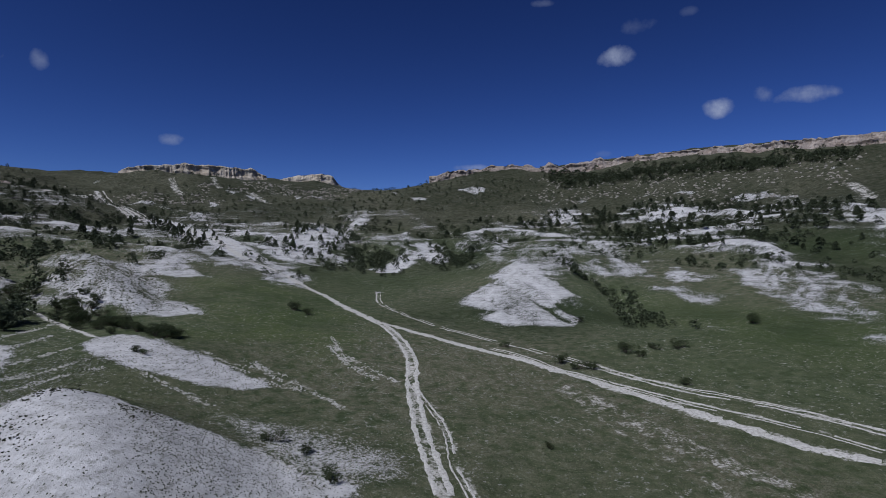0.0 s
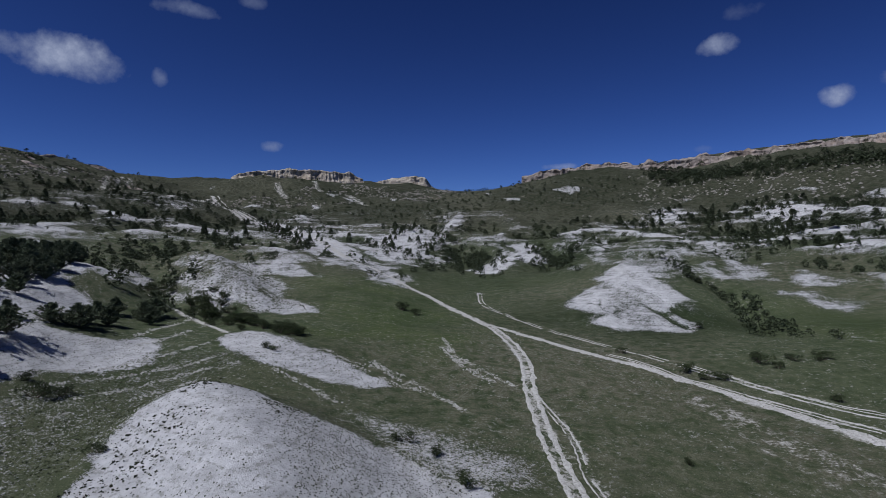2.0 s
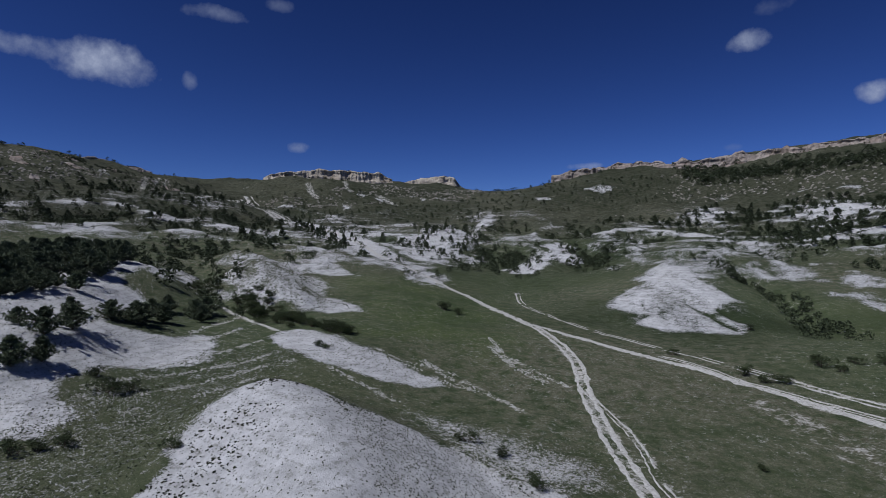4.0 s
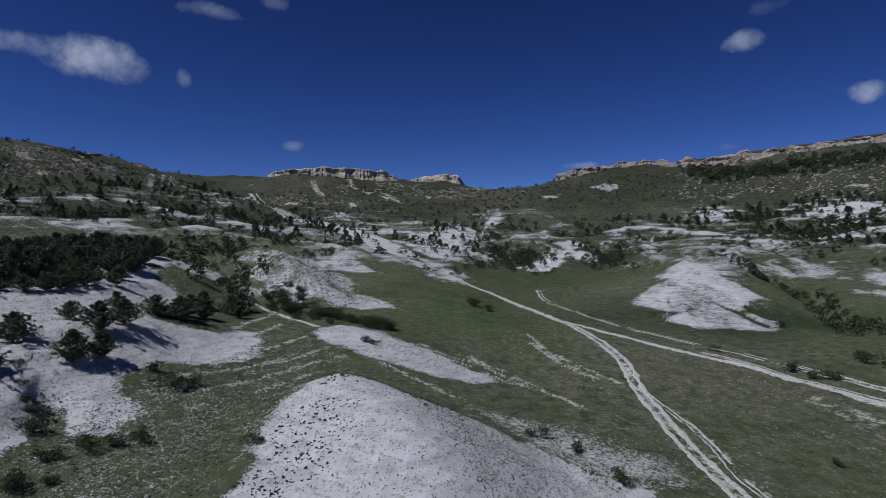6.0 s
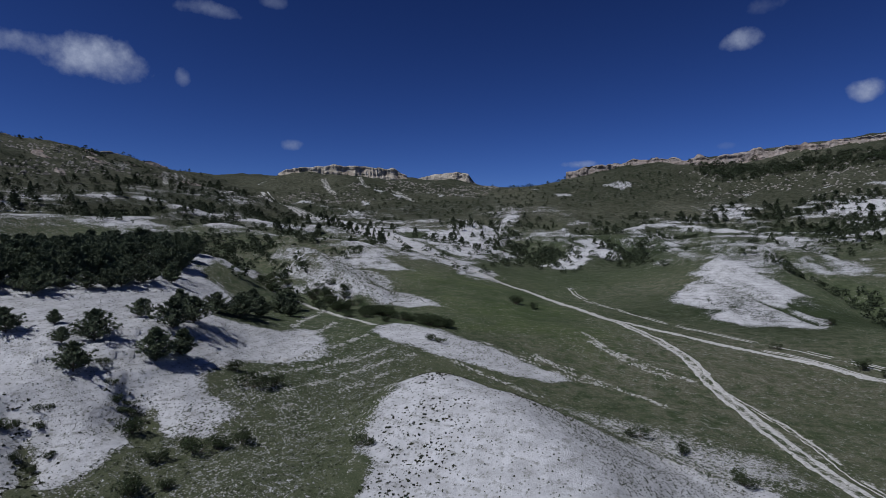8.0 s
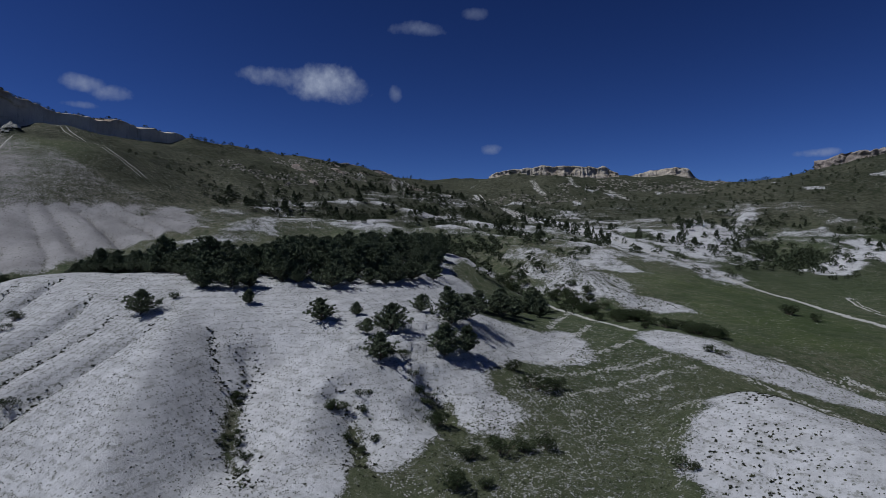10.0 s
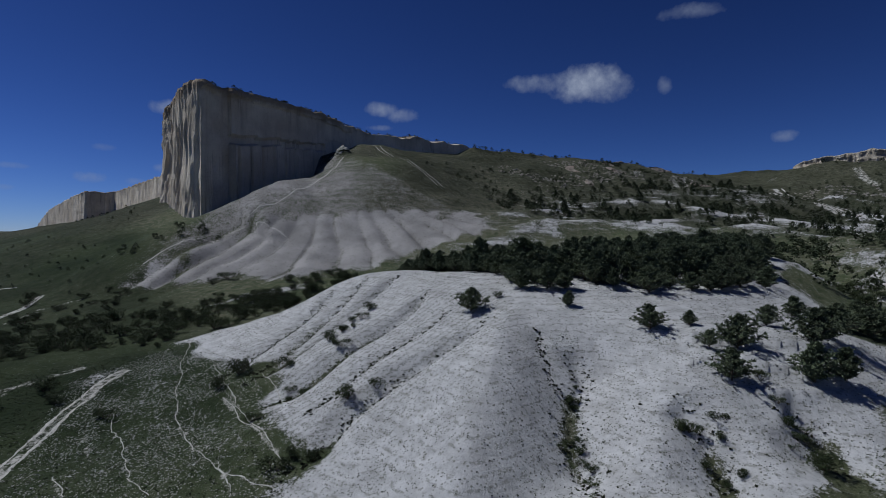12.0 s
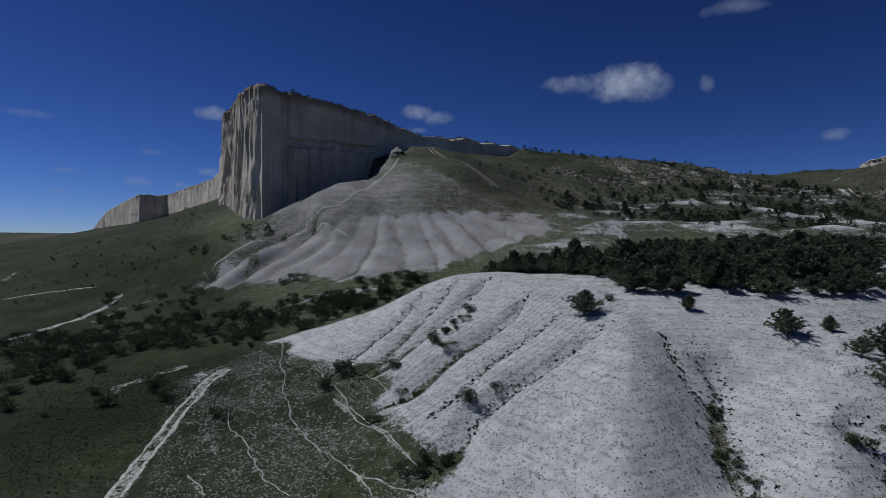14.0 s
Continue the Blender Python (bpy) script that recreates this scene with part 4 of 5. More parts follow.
def build_ground():
    cx, cy = -40.0, -25.0
    turn = np.radians(np.r_[np.arange(-50, 112, 0.19), np.arange(120, 308, 4.0)])
    far = np.r_[6.0, np.linspace(14, 44, 14), 44 * 1.0072 ** np.arange(1, 470)]
    far = np.r_[far, far[-1] * 1.06 ** np.arange(1, 26)]
    far = far[far < 4700]
    a, r = np.meshgrid(turn, far)
    x, y = cx - r * np.sin(a), cy + r * np.cos(a)
    x, y = x.ravel(), y.ravel()
    z = surface(x, y)
    n, m = len(turn), len(far)
    i, j = np.meshgrid(np.arange(m - 1), np.arange(n), indexing="ij")
    k = (j + 1) % n
    quads = np.stack([i * n + j, i * n + k, (i + 1) * n + k, (i + 1) * n + j], -1).reshape(-1, 4)[:, ::-1]
    me = bpy.data.meshes.new("ground")
    verts = np.c_[x, y, z]
    hub = np.array([[cx, cy, spot(cx, cy)]])
    verts = np.r_[verts, hub]
    me.vertices.add(len(verts))
    me.vertices.foreach_set("co", verts.ravel().astype(np.float32))
    fan = [(int(j), int((j + 1) % n), len(verts) - 1) for j in range(n)]
    loops = np.r_[quads.ravel(), np.array([(c, b, a) for b, a, c in fan]).ravel()].astype(np.int32)
    starts = np.r_[np.arange(len(quads)) * 4, len(quads) * 4 + np.arange(n) * 3].astype(np.int32)
    me.loops.add(len(loops))
    me.loops.foreach_set("vertex_index", loops)
    me.polygons.add(len(starts))
    me.polygons.foreach_set("loop_start", starts)
    me.polygons.foreach_set("use_smooth", np.ones(len(starts), bool))
    me.update(calc_edges=True)
    me.validate()
    sown = smooth(-3, 3, inside(x, y, [(-120, 50), (-124, 14), (-172, 14), (-172, 52), (-150, 58)]))
    for name, v in zip(("chalk", "trod", "dry", "lush", "heath", "rich", "rows", "marl"), (*cover(x, y, z), sown, spur_rills(x, y)[0])):
        layer = me.attributes.new(name, "FLOAT", "POINT")
        layer.data.foreach_set("value", np.r_[v, 0.0].astype(np.float32))
    me.materials.append(GROUND)
    ob = new("ground", me)
    tagged(ob, "hilly steppe of short grass, bare chalk slopes and tracks", "ground", kind="structure")
    if me.polygons[len(quads) // 2].normal.z < 0:
        me.flip_normals()
    return ob


from mathutils.bvhtree import BVHTree

GROUND_SHEET = build_ground()

# ---------------------------------------------------------------- cliffs


def resample(line, step):
    pts = [Vector(p) for p in line]
    out = []
    for a, b in zip(pts, pts[1:]):
        k = max(1, round((b - a).to_2d().length / step))
        out += [a.lerp(b, i / k) for i in range(k)]
    return out + [pts[-1]]


def crag_mesh(name, rim, inland, step, rise, bulge, seed, sink=6.0, shape=None, rock=None):
    """A rock wall along rim (x, y, top height), with its flat top reaching to the inland line; the foot sinks into the ground."""
    front = resample(rim, step)
    if shape:
        front = [p for i, p in enumerate(front) if p.x > -480 or i % 3 == 0 or i == 0]
    n = len(front)
    spine = [Vector(p) for p in inland]
    runs = [0.0]
    for a, b in zip(spine, spine[1:]):
        runs.append(runs[-1] + (b - a).length)
    xs, ys = np.array([p.x for p in front]), np.array([p.y for p in front])
    foot = surface(xs, ys) - sink
    verts, rows = [], []
    side = []
    for i in range(n):
        t = (front[min(i + 1, n - 1)] - front[max(i - 1, 0)]).to_2d().normalized()
        side.append(Vector((t.y, -t.x)))
    tall = max(p.z - f for p, f in zip(front, foot))
    levels = max(5, round(tall / rise))
    along = 0.0
    for i, p in enumerate(front):
        if i:
            along += (p - front[i - 1]).to_2d().length
        top = p.z + 2.6 * bulge * noise.noise((along / 14, seed, 0)) + 0.9 * bulge * noise.noise((along / 4.0, seed, 5))
        col = []
        for k in range(levels + 1):
            f = k / levels
            z = foot[i] + (top - foot[i]) * f
            flute = noise.noise((along / 9.0, z / 60, seed)) * 1.7 + abs(noise.noise((along / 4.2, z / 34, seed + 3))) * 1.5
            ledge = 1.5 * noise.noise((along / 30, z / 5.0, seed + 7)) + 0.7 * noise.noise((along / 3, z / 2.6, seed + 9))
            cut = -2.2 * max(0, noise.noise((along / 18, z / 14, seed + 11)) - 0.15)
            if shape and p.x > -470 and p.y > 50:
                flute *= 0.12
            out = bulge * (flute + ledge * (0.12 if shape else 1.0) + cut * (0.5 if shape else 1.0)) + bulge * 2.2 * (1 - f) ** 2
            if shape:
                out += shape(p.x, p.y, z, top)
            if k == levels:
                out -= 0.9 * bulge
            col.append((p.x + side[i].x * out, p.y + side[i].y * out, z))
        for f in (0.03, 0.12, 0.4, 1.0):
            s = runs[-1] * i / max(1, n - 1)
            j = max(0, min(len(spine) - 2, int(np.searchsorted(runs, s)) - 1))
            q = spine[j].lerp(spine[j + 1], (s - runs[j]) / max(1e-6, runs[j + 1] - runs[j]))
            w = Vector((p.x, p.y, top)).lerp(q, f)
            col.append((w.x, w.y, w.z + 1.2 * bulge * noise.noise((w.x / 12, w.y / 12, seed))))
        col.append((w.x, w.y, min(foot[i], w.z) - 30))
        rows.append(len(verts))
        verts += col
    m = len(col)
    faces = [(rows[i] + k, rows[i + 1] + k, rows[i + 1] + k + 1, rows[i] + k + 1) for i in range(n - 1) for k in range(m - 1)]
    faces += [tuple(rows[0] + k for k in range(m)), tuple(rows[-1] + k for k in reversed(range(m)))]
    me = make_mesh(name, verts, faces, rock or CLIFF, False)
    return me


def crag(name, label, rim, inland, step=3.0, rise=3.0, bulge=1.0, seed=1.0, sink=6.0, shape=None, rock=None):
    ob = new(name, crag_mesh(name, rim, inland, step, rise, bulge, seed, sink, shape, rock))
    return tagged(ob, label, "cliff", kind="structure")


def great_shape(x, y, z, top):
    """Flowing ribs on the sunny nose; a recess, a standing lower wall and an overhanging cap on the shaded face."""
    out = 0.0
    if x > -525 and y < 47:
        s = x + 5.0 * noise.noise((x / 30, z / 26, 8))
        out += 2.4 * noise.noise((s / 10.0, 2, z / 130)) - 3.4 * abs(noise.noise((s / 6.5, 6, z / 55))) - 1.6 * abs(noise.noise((s / 2.6, 9, z / 30))) + 1.4
    if x > -450 and 48 < y < 190:
        if top - z < 5:
            out += 1.3 + 0.9 * noise.noise((y / 6, z / 3, 4))
        brow = 85.8 + 0.075 * (y - 64.6) + 2.0 * noise.noise((y / 9, 3, 1))
        if 59 < y < 65:
            out -= 2.4
        if 65 < y < 134:
            slot = max(0.0, abs(noise.noise((y / 7.5, 5, 2))) - 0.05)
            out += 3.4 - (1.6 if slot < 0.06 else 0.0) if z < brow else (-2.6 if z < brow + 5 else 0.0)
        elif y >= 134:
            out -= 1.2 if z < brow + 9 else 0.4
    return out


GREAT_CLIFF = crag("great_cliff", "towering pale limestone cliff with a sheer shaded face",
     [(-1563, -110, 60), (-1450, -90, 80), (-1350, -71, 95), (-1240, -42, 106), (-1160, -20, 113), (-1146, -14, 114), (-1148, 8, 114.5), (-1146, 27, 115),
      (-1120, 33, 115.5), (-1000, 52, 116), (-840, 70, 114), (-720, 64, 109), (-600, 51.5, 112), (-520, 45, 118), (-480, 38.3, 120), (-472, 40, 120),
      (-466, 43.5, 119.5), (-445, 39.8, 120), (-432, 40.5, 119.8), (-420, 41.8, 119.9), (-408, 42.2, 119), (-400, 43.4, 118.6), (-394, 45, 119.2), (-391, 47.5, 119.3),
      (-392, 53, 118.8), (-394, 56.4, 117.4), (-405, 82.7, 118), (-420, 117.7, 117.2), (-440, 146.8, 117), (-452, 166, 114.7), (-456, 184, 113), (-453, 231, 113),
      (-449, 276, 109), (-451, 322, 107)],
     [(-1600, 150, 90), (-1200, 200, 112), (-800, 200, 118), (-560, 200, 118), (-520, 160, 118), (-500, 190, 118), (-500, 330, 112)],
     step=1.2, rise=1.8, bulge=1.0, seed=2.0, shape=great_shape, rock=GREAT_ROCK)
crag("west_ledge", "low broken rock ledge along a grassy crest",
     [(-444, 345, 107), (-440, 372, 106), (-430, 420, 105), (-427, 441, 106.5), (-413, 462, 102), (-400, 478, 97.5)],
     [(-470, 350, 104), (-450, 440, 102), (-425, 490, 96)], step=1.8, rise=1.2, bulge=1.1, seed=13.0, sink=1.5, rock=RIM_ROCK)
crag("mesa_cliff", "broken pale rock band on a grassy hill",
     [(-326, 557, 98), (-313, 570, 106), (-282, 590, 110), (-249, 610, 111.5), (-216, 632, 109), (-204, 642, 103)],
     [(-315, 640, 104), (-230, 680, 106)], step=1.6, rise=1.3, bulge=1.1, seed=5.0, sink=2)
crag("knob_cliff", "pale rock knob on the skyline",
     [(-200, 664, 100), (-176, 671, 107), (-149, 677, 110), (-135, 681, 106), (-124, 692, 95)],
     [(-190, 720, 100), (-130, 720, 98)], step=1.6, rise=1.3, bulge=1.1, seed=7.0, sink=2)
crag("rim_cliff", "long weathered limestone band along the plateau rim",
     [(-17, 692, 109), (32, 684, 116), (80, 675, 120), (119, 664, 117), (204, 633, 123), (253, 599, 125), (293, 558, 124), (324, 517, 122),
      (347, 477, 119), (375, 435, 117), (410, 380, 116), (460, 320, 114)],
     [(0, 760, 112), (140, 740, 120), (300, 680, 126), (430, 520, 124), (540, 380, 118)], step=1.6, rise=1.4, bulge=1.9, seed=9.0, sink=3, rock=RIM_ROCK)

for k, line in enumerate(([(-402, 378), (-390, 372), (-378, 370)], [(-372, 352), (-360, 350), (-350, 356)], [(-395, 330), (-384, 322), (-372, 320)],
                          [(-330, 400), (-318, 396), (-308, 400)], [(-345, 300), (-336, 292), (-326, 290)], [(-400, 420), (-388, 415), (-372, 418)])):
    top = [spot(a, b) + 2.6 for a, b in line]
    crag("rock_outcrop", "low broken outcrop of grey rock on a scrubby slope", [(a - 1, b, z - 2.2 * abs(i - 1)) for i, ((a, b), z) in enumerate(zip(line, top))],
         [(a - 2, b + 9, spot(a - 2, b + 9) - 0.6) for a, b in line], step=1.3, rise=0.9, bulge=0.8, seed=31.0 + k, sink=1.5, rock=RIM_ROCK)

# ---------------------------------------------------------------- tracks and trails
SHEET = BVHTree.FromPolygons([tuple(v.co) for v in GROUND_SHEET.data.vertices], [tuple(q.vertices) for q in GROUND_SHEET.data.polygons])


def lie(x, y):
    hit = SHEET.ray_cast(Vector((x, y, 400)), Vector((0, 0, -1)))[0]
    return hit.z if hit else spot(x, y)


def bend(line, step):
    """A smooth curve through the corners of a line, in even steps."""
    pts = [Vector((*p, 0)) for p in line]
    pts = [pts[0] * 2 - pts[1]] + pts + [pts[-1] * 2 - pts[-2]]
    out = []
    for a, b, c, d in zip(pts, pts[1:], pts[2:], pts[3:]):
        k = max(2, int((c - b).length / step))
        for i in range(k):
            t = i / k
            out.append(0.5 * ((2 * b) + (c - a) * t + (2 * a - 5 * b + 4 * c - d) * t * t + (3 * b - a - 3 * c + d) * t ** 3))
    return out + [pts[-2]]


def track(name, label, line, lanes, seed, gaps=0.0, step=0.75):
    """Worn strips of bare chalk along a line; lanes: sideways place and half width of each."""
    verts, faces = [], []
    path = bend(line, step)
    for off, half in lanes:
        last = None
        for i, p in enumerate(path):
            t = (path[min(i + 1, len(path) - 1)] - path[max(i - 1, 0)]).normalized()
            n = Vector((t.y, -t.x, 0))
            s = i * step
            if half < 0.2:
                p = p + n * (0.9 * noise.noise((s / 9, seed, 3)) + 0.45 * noise.noise((s / 2.7, seed, 6)))
            sway = 0.35 * min(1.0, 2 * half) * noise.noise((s / 5, seed, 0)) + 0.22 * noise.noise((s / 1.3, seed, 0))
            w = half * (0.8 + 0.6 * noise.noise((s / 3.1, seed + 4, off)) + 0.5 * noise.noise((s / 1.1, seed + 8, off)))
            if w < half * 0.2 or noise.noise((s / 6, seed + 12, off)) < -1 + gaps * 1.35:
                last = None
                continue
            k = len(verts)
            for f in (-1, -0.35, 0.35, 1):
                q = p + n * (off + sway + f * w)
                verts.append((q.x, q.y, lie(q.x, q.y) + (0.06 if abs(f) < 1 else -0.02)))
            if last is not None:
                faces += [(last + j, last + j + 1, k + j + 1, k + j) for j in range(3)]
            last = k
    ob = new(name, make_mesh(name, verts, faces, TRACK))
    for q in ob.data.polygons:
        if q.normal.z < 0:
            q.flip()
    return tagged(ob, label, "track", kind="structure")


LANES = {"main_road": ([(0, 1.75)], 0.0), "side_ruts": ([(0, 0.42), (1.5, 0.28)], 0.5), "side_ruts_b": ([(0, 0.42), (-1.2, 0.24)], 0.5), "side_ruts_c": ([(0, 0.3)], 0.6),
         "fork_track": ([(-0.95, 0.66), (0.95, 0.6)], 0.03), "fork_ruts": ([(0, 0.32), (0.9, 0.2)], 0.55), "upper_road": ([(0, 2.3), (5.5, 0.8)], 0.1),
         "west_stones": ([(0, 0.3)], 0.5),
         "terrace_path": ([(0, 0.7)], 0.2), "west_lane": ([(0, 0.5)], 0.3), "west_track": ([(-0.8, 0.38), (0.8, 0.38)], 0.0), "far_track": ([(-0.7, 0.6), (0.8, 0.6)], 0.1),
         "spur_path": ([(0, 0.45)], 0.4), "spur_path_b": ([(0, 0.32)], 0.3), "rim_path": ([(0, 0.4), (3.2, 0.3)], 0.45)}
for k, (name, (half, line)) in enumerate(TRACKS.items()):
    if name in PAINTED:
        continue
    lanes, gaps = LANES.get(name, ([(0, 0.10)], 0.34))
    kind = "trail" if name.startswith(("trail", "spur", "terrace")) else "track"
    label = {"trail": "narrow white footpath worn through thin grass", "track": "dusty white vehicle track through grass"}[kind]
    track(kind, label, line, lanes, 3.0 * k, gaps)

# ---------------------------------------------------------------- trees and bushes


def tuft(verts, faces, c, size, blades, rnd, up=0.3, slim=1.0):
    """A spray of narrow leaves from one point."""
    for _ in range(blades):
        d = Vector((rnd.gauss(0, 1), rnd.gauss(0, 1), rnd.gauss(up, 0.8))).normalized()
        s = d.orthogonal().normalized()
        s = (Matrix.Rotation(rnd.uniform(0, 6.28), 3, d) @ s) * size * rnd.uniform(0.16, 0.3) * slim
        k = len(verts)
        tip = c + d * size * rnd.uniform(0.7, 1.2)
        midp = c.lerp(tip, 0.55)
        verts += [tuple(c), tuple(midp + s), tuple(tip), tuple(midp - s)]
        faces.append((k, k + 1, k + 2, k + 3))


def limb(verts, faces, a, b, ra, rb, sides=6):
    d = (b - a).normalized()
    s = d.orthogonal().normalized()
    k = len(verts)
    for p, r in ((a, ra), (b, rb)):
        for i in range(sides):
            verts.append(tuple(p + (Matrix.Rotation(6.2832 * i / sides, 3, d) @ s) * r))
    for i in range(sides):
        j = (i + 1) % sides
        faces.append((k + i, k + j, k + sides + j, k + sides + i))
    faces.append(tuple(k + sides + i for i in range(sides)))


def plant(kind, wood, leaves, leaf, names, tags):
    root = new(kind)
    for name, (v, f), mat in ((names[0], wood, BARK), (names[1], leaves, leaf)):
        ob = new(name, make_mesh(kind + "_" + name, v, f, mat, False))
        ob.parent = root
    return tagged(root, *tags)


def pine_model(seed, slim):
    """A young pine about 1 m tall in its own units."""
    rnd = random.Random(seed)
    wv, wf, lv, lf = [], [], [], []
    lean = Vector((rnd.uniform(-0.04, 0.04), rnd.uniform(-0.04, 0.04), 1.0))
    limb(wv, wf, Vector((0, 0, -0.08)), lean * 0.5, 0.028, 0.018)
    limb(wv, wf, lean * 0.5, lean * 0.95, 0.018, 0.005)
    tiers = 8
    for t in range(tiers):
        f = t / (tiers - 1)
        z = 0.05 + 0.78 * f
        reach = slim * (0.50 * (1 - f) ** 0.8 + 0.07) * (0.9 if t == 0 else 1.0)
        arms = max(3, round(9 - 5 * f))
        for k in range(arms):
            a = 6.2832 * (k + rnd.uniform(-0.4, 0.4)) / arms + t * 1.1
            l = reach * rnd.uniform(0.6, 1.25)
            start = lean * z
            end = start + Vector((math.cos(a) * l, math.sin(a) * l, 0.05 + 0.42 * l + rnd.uniform(-0.02, 0.06)))
            limb(wv, wf, start, end, 0.009, 0.003, 4)
            for q in (0.3, 0.55, 0.78, 1.0):
                c = start.lerp(end, q) + Vector((rnd.gauss(0, 0.02), rnd.gauss(0, 0.02), rnd.gauss(0, 0.015)))
                tuft(lv, lf, c, 0.105 * rnd.uniform(0.75, 1.25), 22, rnd, 1.0, 0.48)
    tuft(lv, lf, lean * 0.97, 0.08, 14, rnd, 0.9, 0.5)
    return (wv, wf), (lv, lf)


def bush_model(seed, flat):
    """A rounded bush about 1 m tall in its own units."""
    rnd = random.Random(seed)
    wv, wf, lv, lf = [], [], [], []
    lobes = []
    for k in range(7):
        a = rnd.uniform(0, 6.28)
        r = rnd.uniform(0.12, 0.62) * flat
        c = Vector((math.cos(a) * r, math.sin(a) * r, rnd.uniform(0.28, 0.66)))
        lobes.append((c, rnd.uniform(0.24, 0.38)))
        limb(wv, wf, Vector((c.x * 0.15, c.y * 0.15, -0.12)), c, 0.03, 0.01, 5)
    for c, r in lobes:
        for _ in range(64):
            d = Vector((rnd.gauss(0, 1), rnd.gauss(0, 1), rnd.gauss(0.25, 0.9))).normalized()
            p = c + d * r * rnd.uniform(0.55, 1.1)
            if p.z > 0.02:
                tuft(lv, lf, p, 0.07 * rnd.uniform(0.7, 1.3), 6, rnd, 0.3)
    return (wv, wf), (lv, lf)


PINE_TAGS = ("dark green bushy young pine on chalk ground", "pine tree", "pines")
BUSH_TAGS = ("dark green rounded bush in short grass", "bush", "bushes")
pine_models = [plant("pine_tree", *pine_model(s, w), PINE, ("trunk", "crown"), PINE_TAGS) for s, w in ((1, 1.0), (2, 0.85), (3, 1.15), (4, 0.72))]
bush_models = [plant("bush", *bush_model(s, w), BROADLEAF, ("trunk", "foliage"), BUSH_TAGS) for s, w in ((11, 1.0), (12, 1.3), (13, 0.8))]
used = set()
pick = random.Random(77)


def settle(models, x, y, tall, wide=1.0, z=None):
    """Stand one of the models, or a copy of it, on the ground."""
    k = pick.randrange(len(models))
    ob = models[k]
    z = spot(x, y) if z is None else z
    m = Matrix.LocRotScale((x, y, z), Euler((pick.uniform(-0.05, 0.05), pick.uniform(-0.05, 0.05), pick.uniform(0, 6.28))), None)
    if ob.name in used:
        ob = copy_thing(ob, m)
    used.add(ob.name)
    ob.matrix_basis = m
    s = tall * pick.uniform(0.95, 1.08)
    ob.scale = (s * wide, s * wide, s)
    return ob


# Pines that stand alone on the chalk (x, y, height).
for x, y, h in [(-131.2, 47.1, 3.9), (-121.9, 59.1, 2.3), (-108.9, 62.1, 3.6), (-106.2, 67.0, 2.1), (-98.9, 66.3, 6.7), (-101.7, 78.7, 3.1),
                (-95.0, 77.5, 7.3), (-95.7, 83.8, 6.8), (-95.7, 59.5, 3.5), (-100.4, 62.5, 2.0), (-90.7, 68.1, 4.5), (-88.9, 71.5, 3.8)]:
    settle(pine_models, x, y, 1.0 * h if h < 5 else 0.68 * h, 1.18)
for x, y, h in [(-97.4, 101.3, 7.1), (-97.8, 109.8, 6.8), (-101.8, 130.7, 7.6), (-97.0, 122.0, 6.3), (-100.5, 97.4, 5.7), (-104, 92, 5.2),
                (-99.4, 106.0, 6.2), (-101.8, 126.1, 7.0), (-104.0, 114, 6.4), (-108, 124, 7.0)]:
    settle(pine_models, x, y, 0.66 * h, 1.3)


def spread_in(outline, count, seed, apart, clump=0.0):
    """Places at random within an outline, no closer than apart."""
    rnd = random.Random(seed)
    px, py = [p[0] for p in outline], [p[1] for p in outline]
    xs = np.array([rnd.uniform(min(px), max(px)) for _ in range(count * 30)])
    ys = np.array([rnd.uniform(min(py), max(py)) for _ in range(count * 30)])
    ok = inside(xs, ys, outline) > 0
    if clump:
        ok &= rough(xs, ys, 45, seed, 3) > clump
    done = []
    for x, y in zip(xs[ok], ys[ok]):
        if all((x - a) ** 2 + (y - b) ** 2 > apart * apart for a, b in done):
            done.append((x, y))
            if len(done) >= count:
                break
    return done


def strew(models, outline, count, tall, seed, apart, wide=(0.9, 1.15), clump=0.0):
    rnd = random.Random(seed + 500)
    stand(models, spread_in(outline, count, seed, apart, clump), lambda: (rnd.uniform(*tall), rnd.uniform(*wide)))


def stand(models, places, size):
    zs = surface(np.array([p[0] for p in places], float), np.array([p[1] for p in places], float))
    for p, z in zip(places, zs):
        settle(models, p[0], p[1], *size(), z=float(z))


def quad_mesh(name, verts, quads, material):
    me = bpy.data.meshes.new(name)
    me.vertices.add(len(verts))
    me.vertices.foreach_set("co", verts.astype(np.float32).ravel())
    me.loops.add(quads.size)
    me.loops.foreach_set("vertex_index", quads.astype(np.int32).ravel())
    me.polygons.add(len(quads))
    me.polygons.foreach_set("loop_start", np.arange(len(quads), dtype=np.int32) * 4)
    me.update(calc_edges=True)
    me.materials.append(material)
    return me


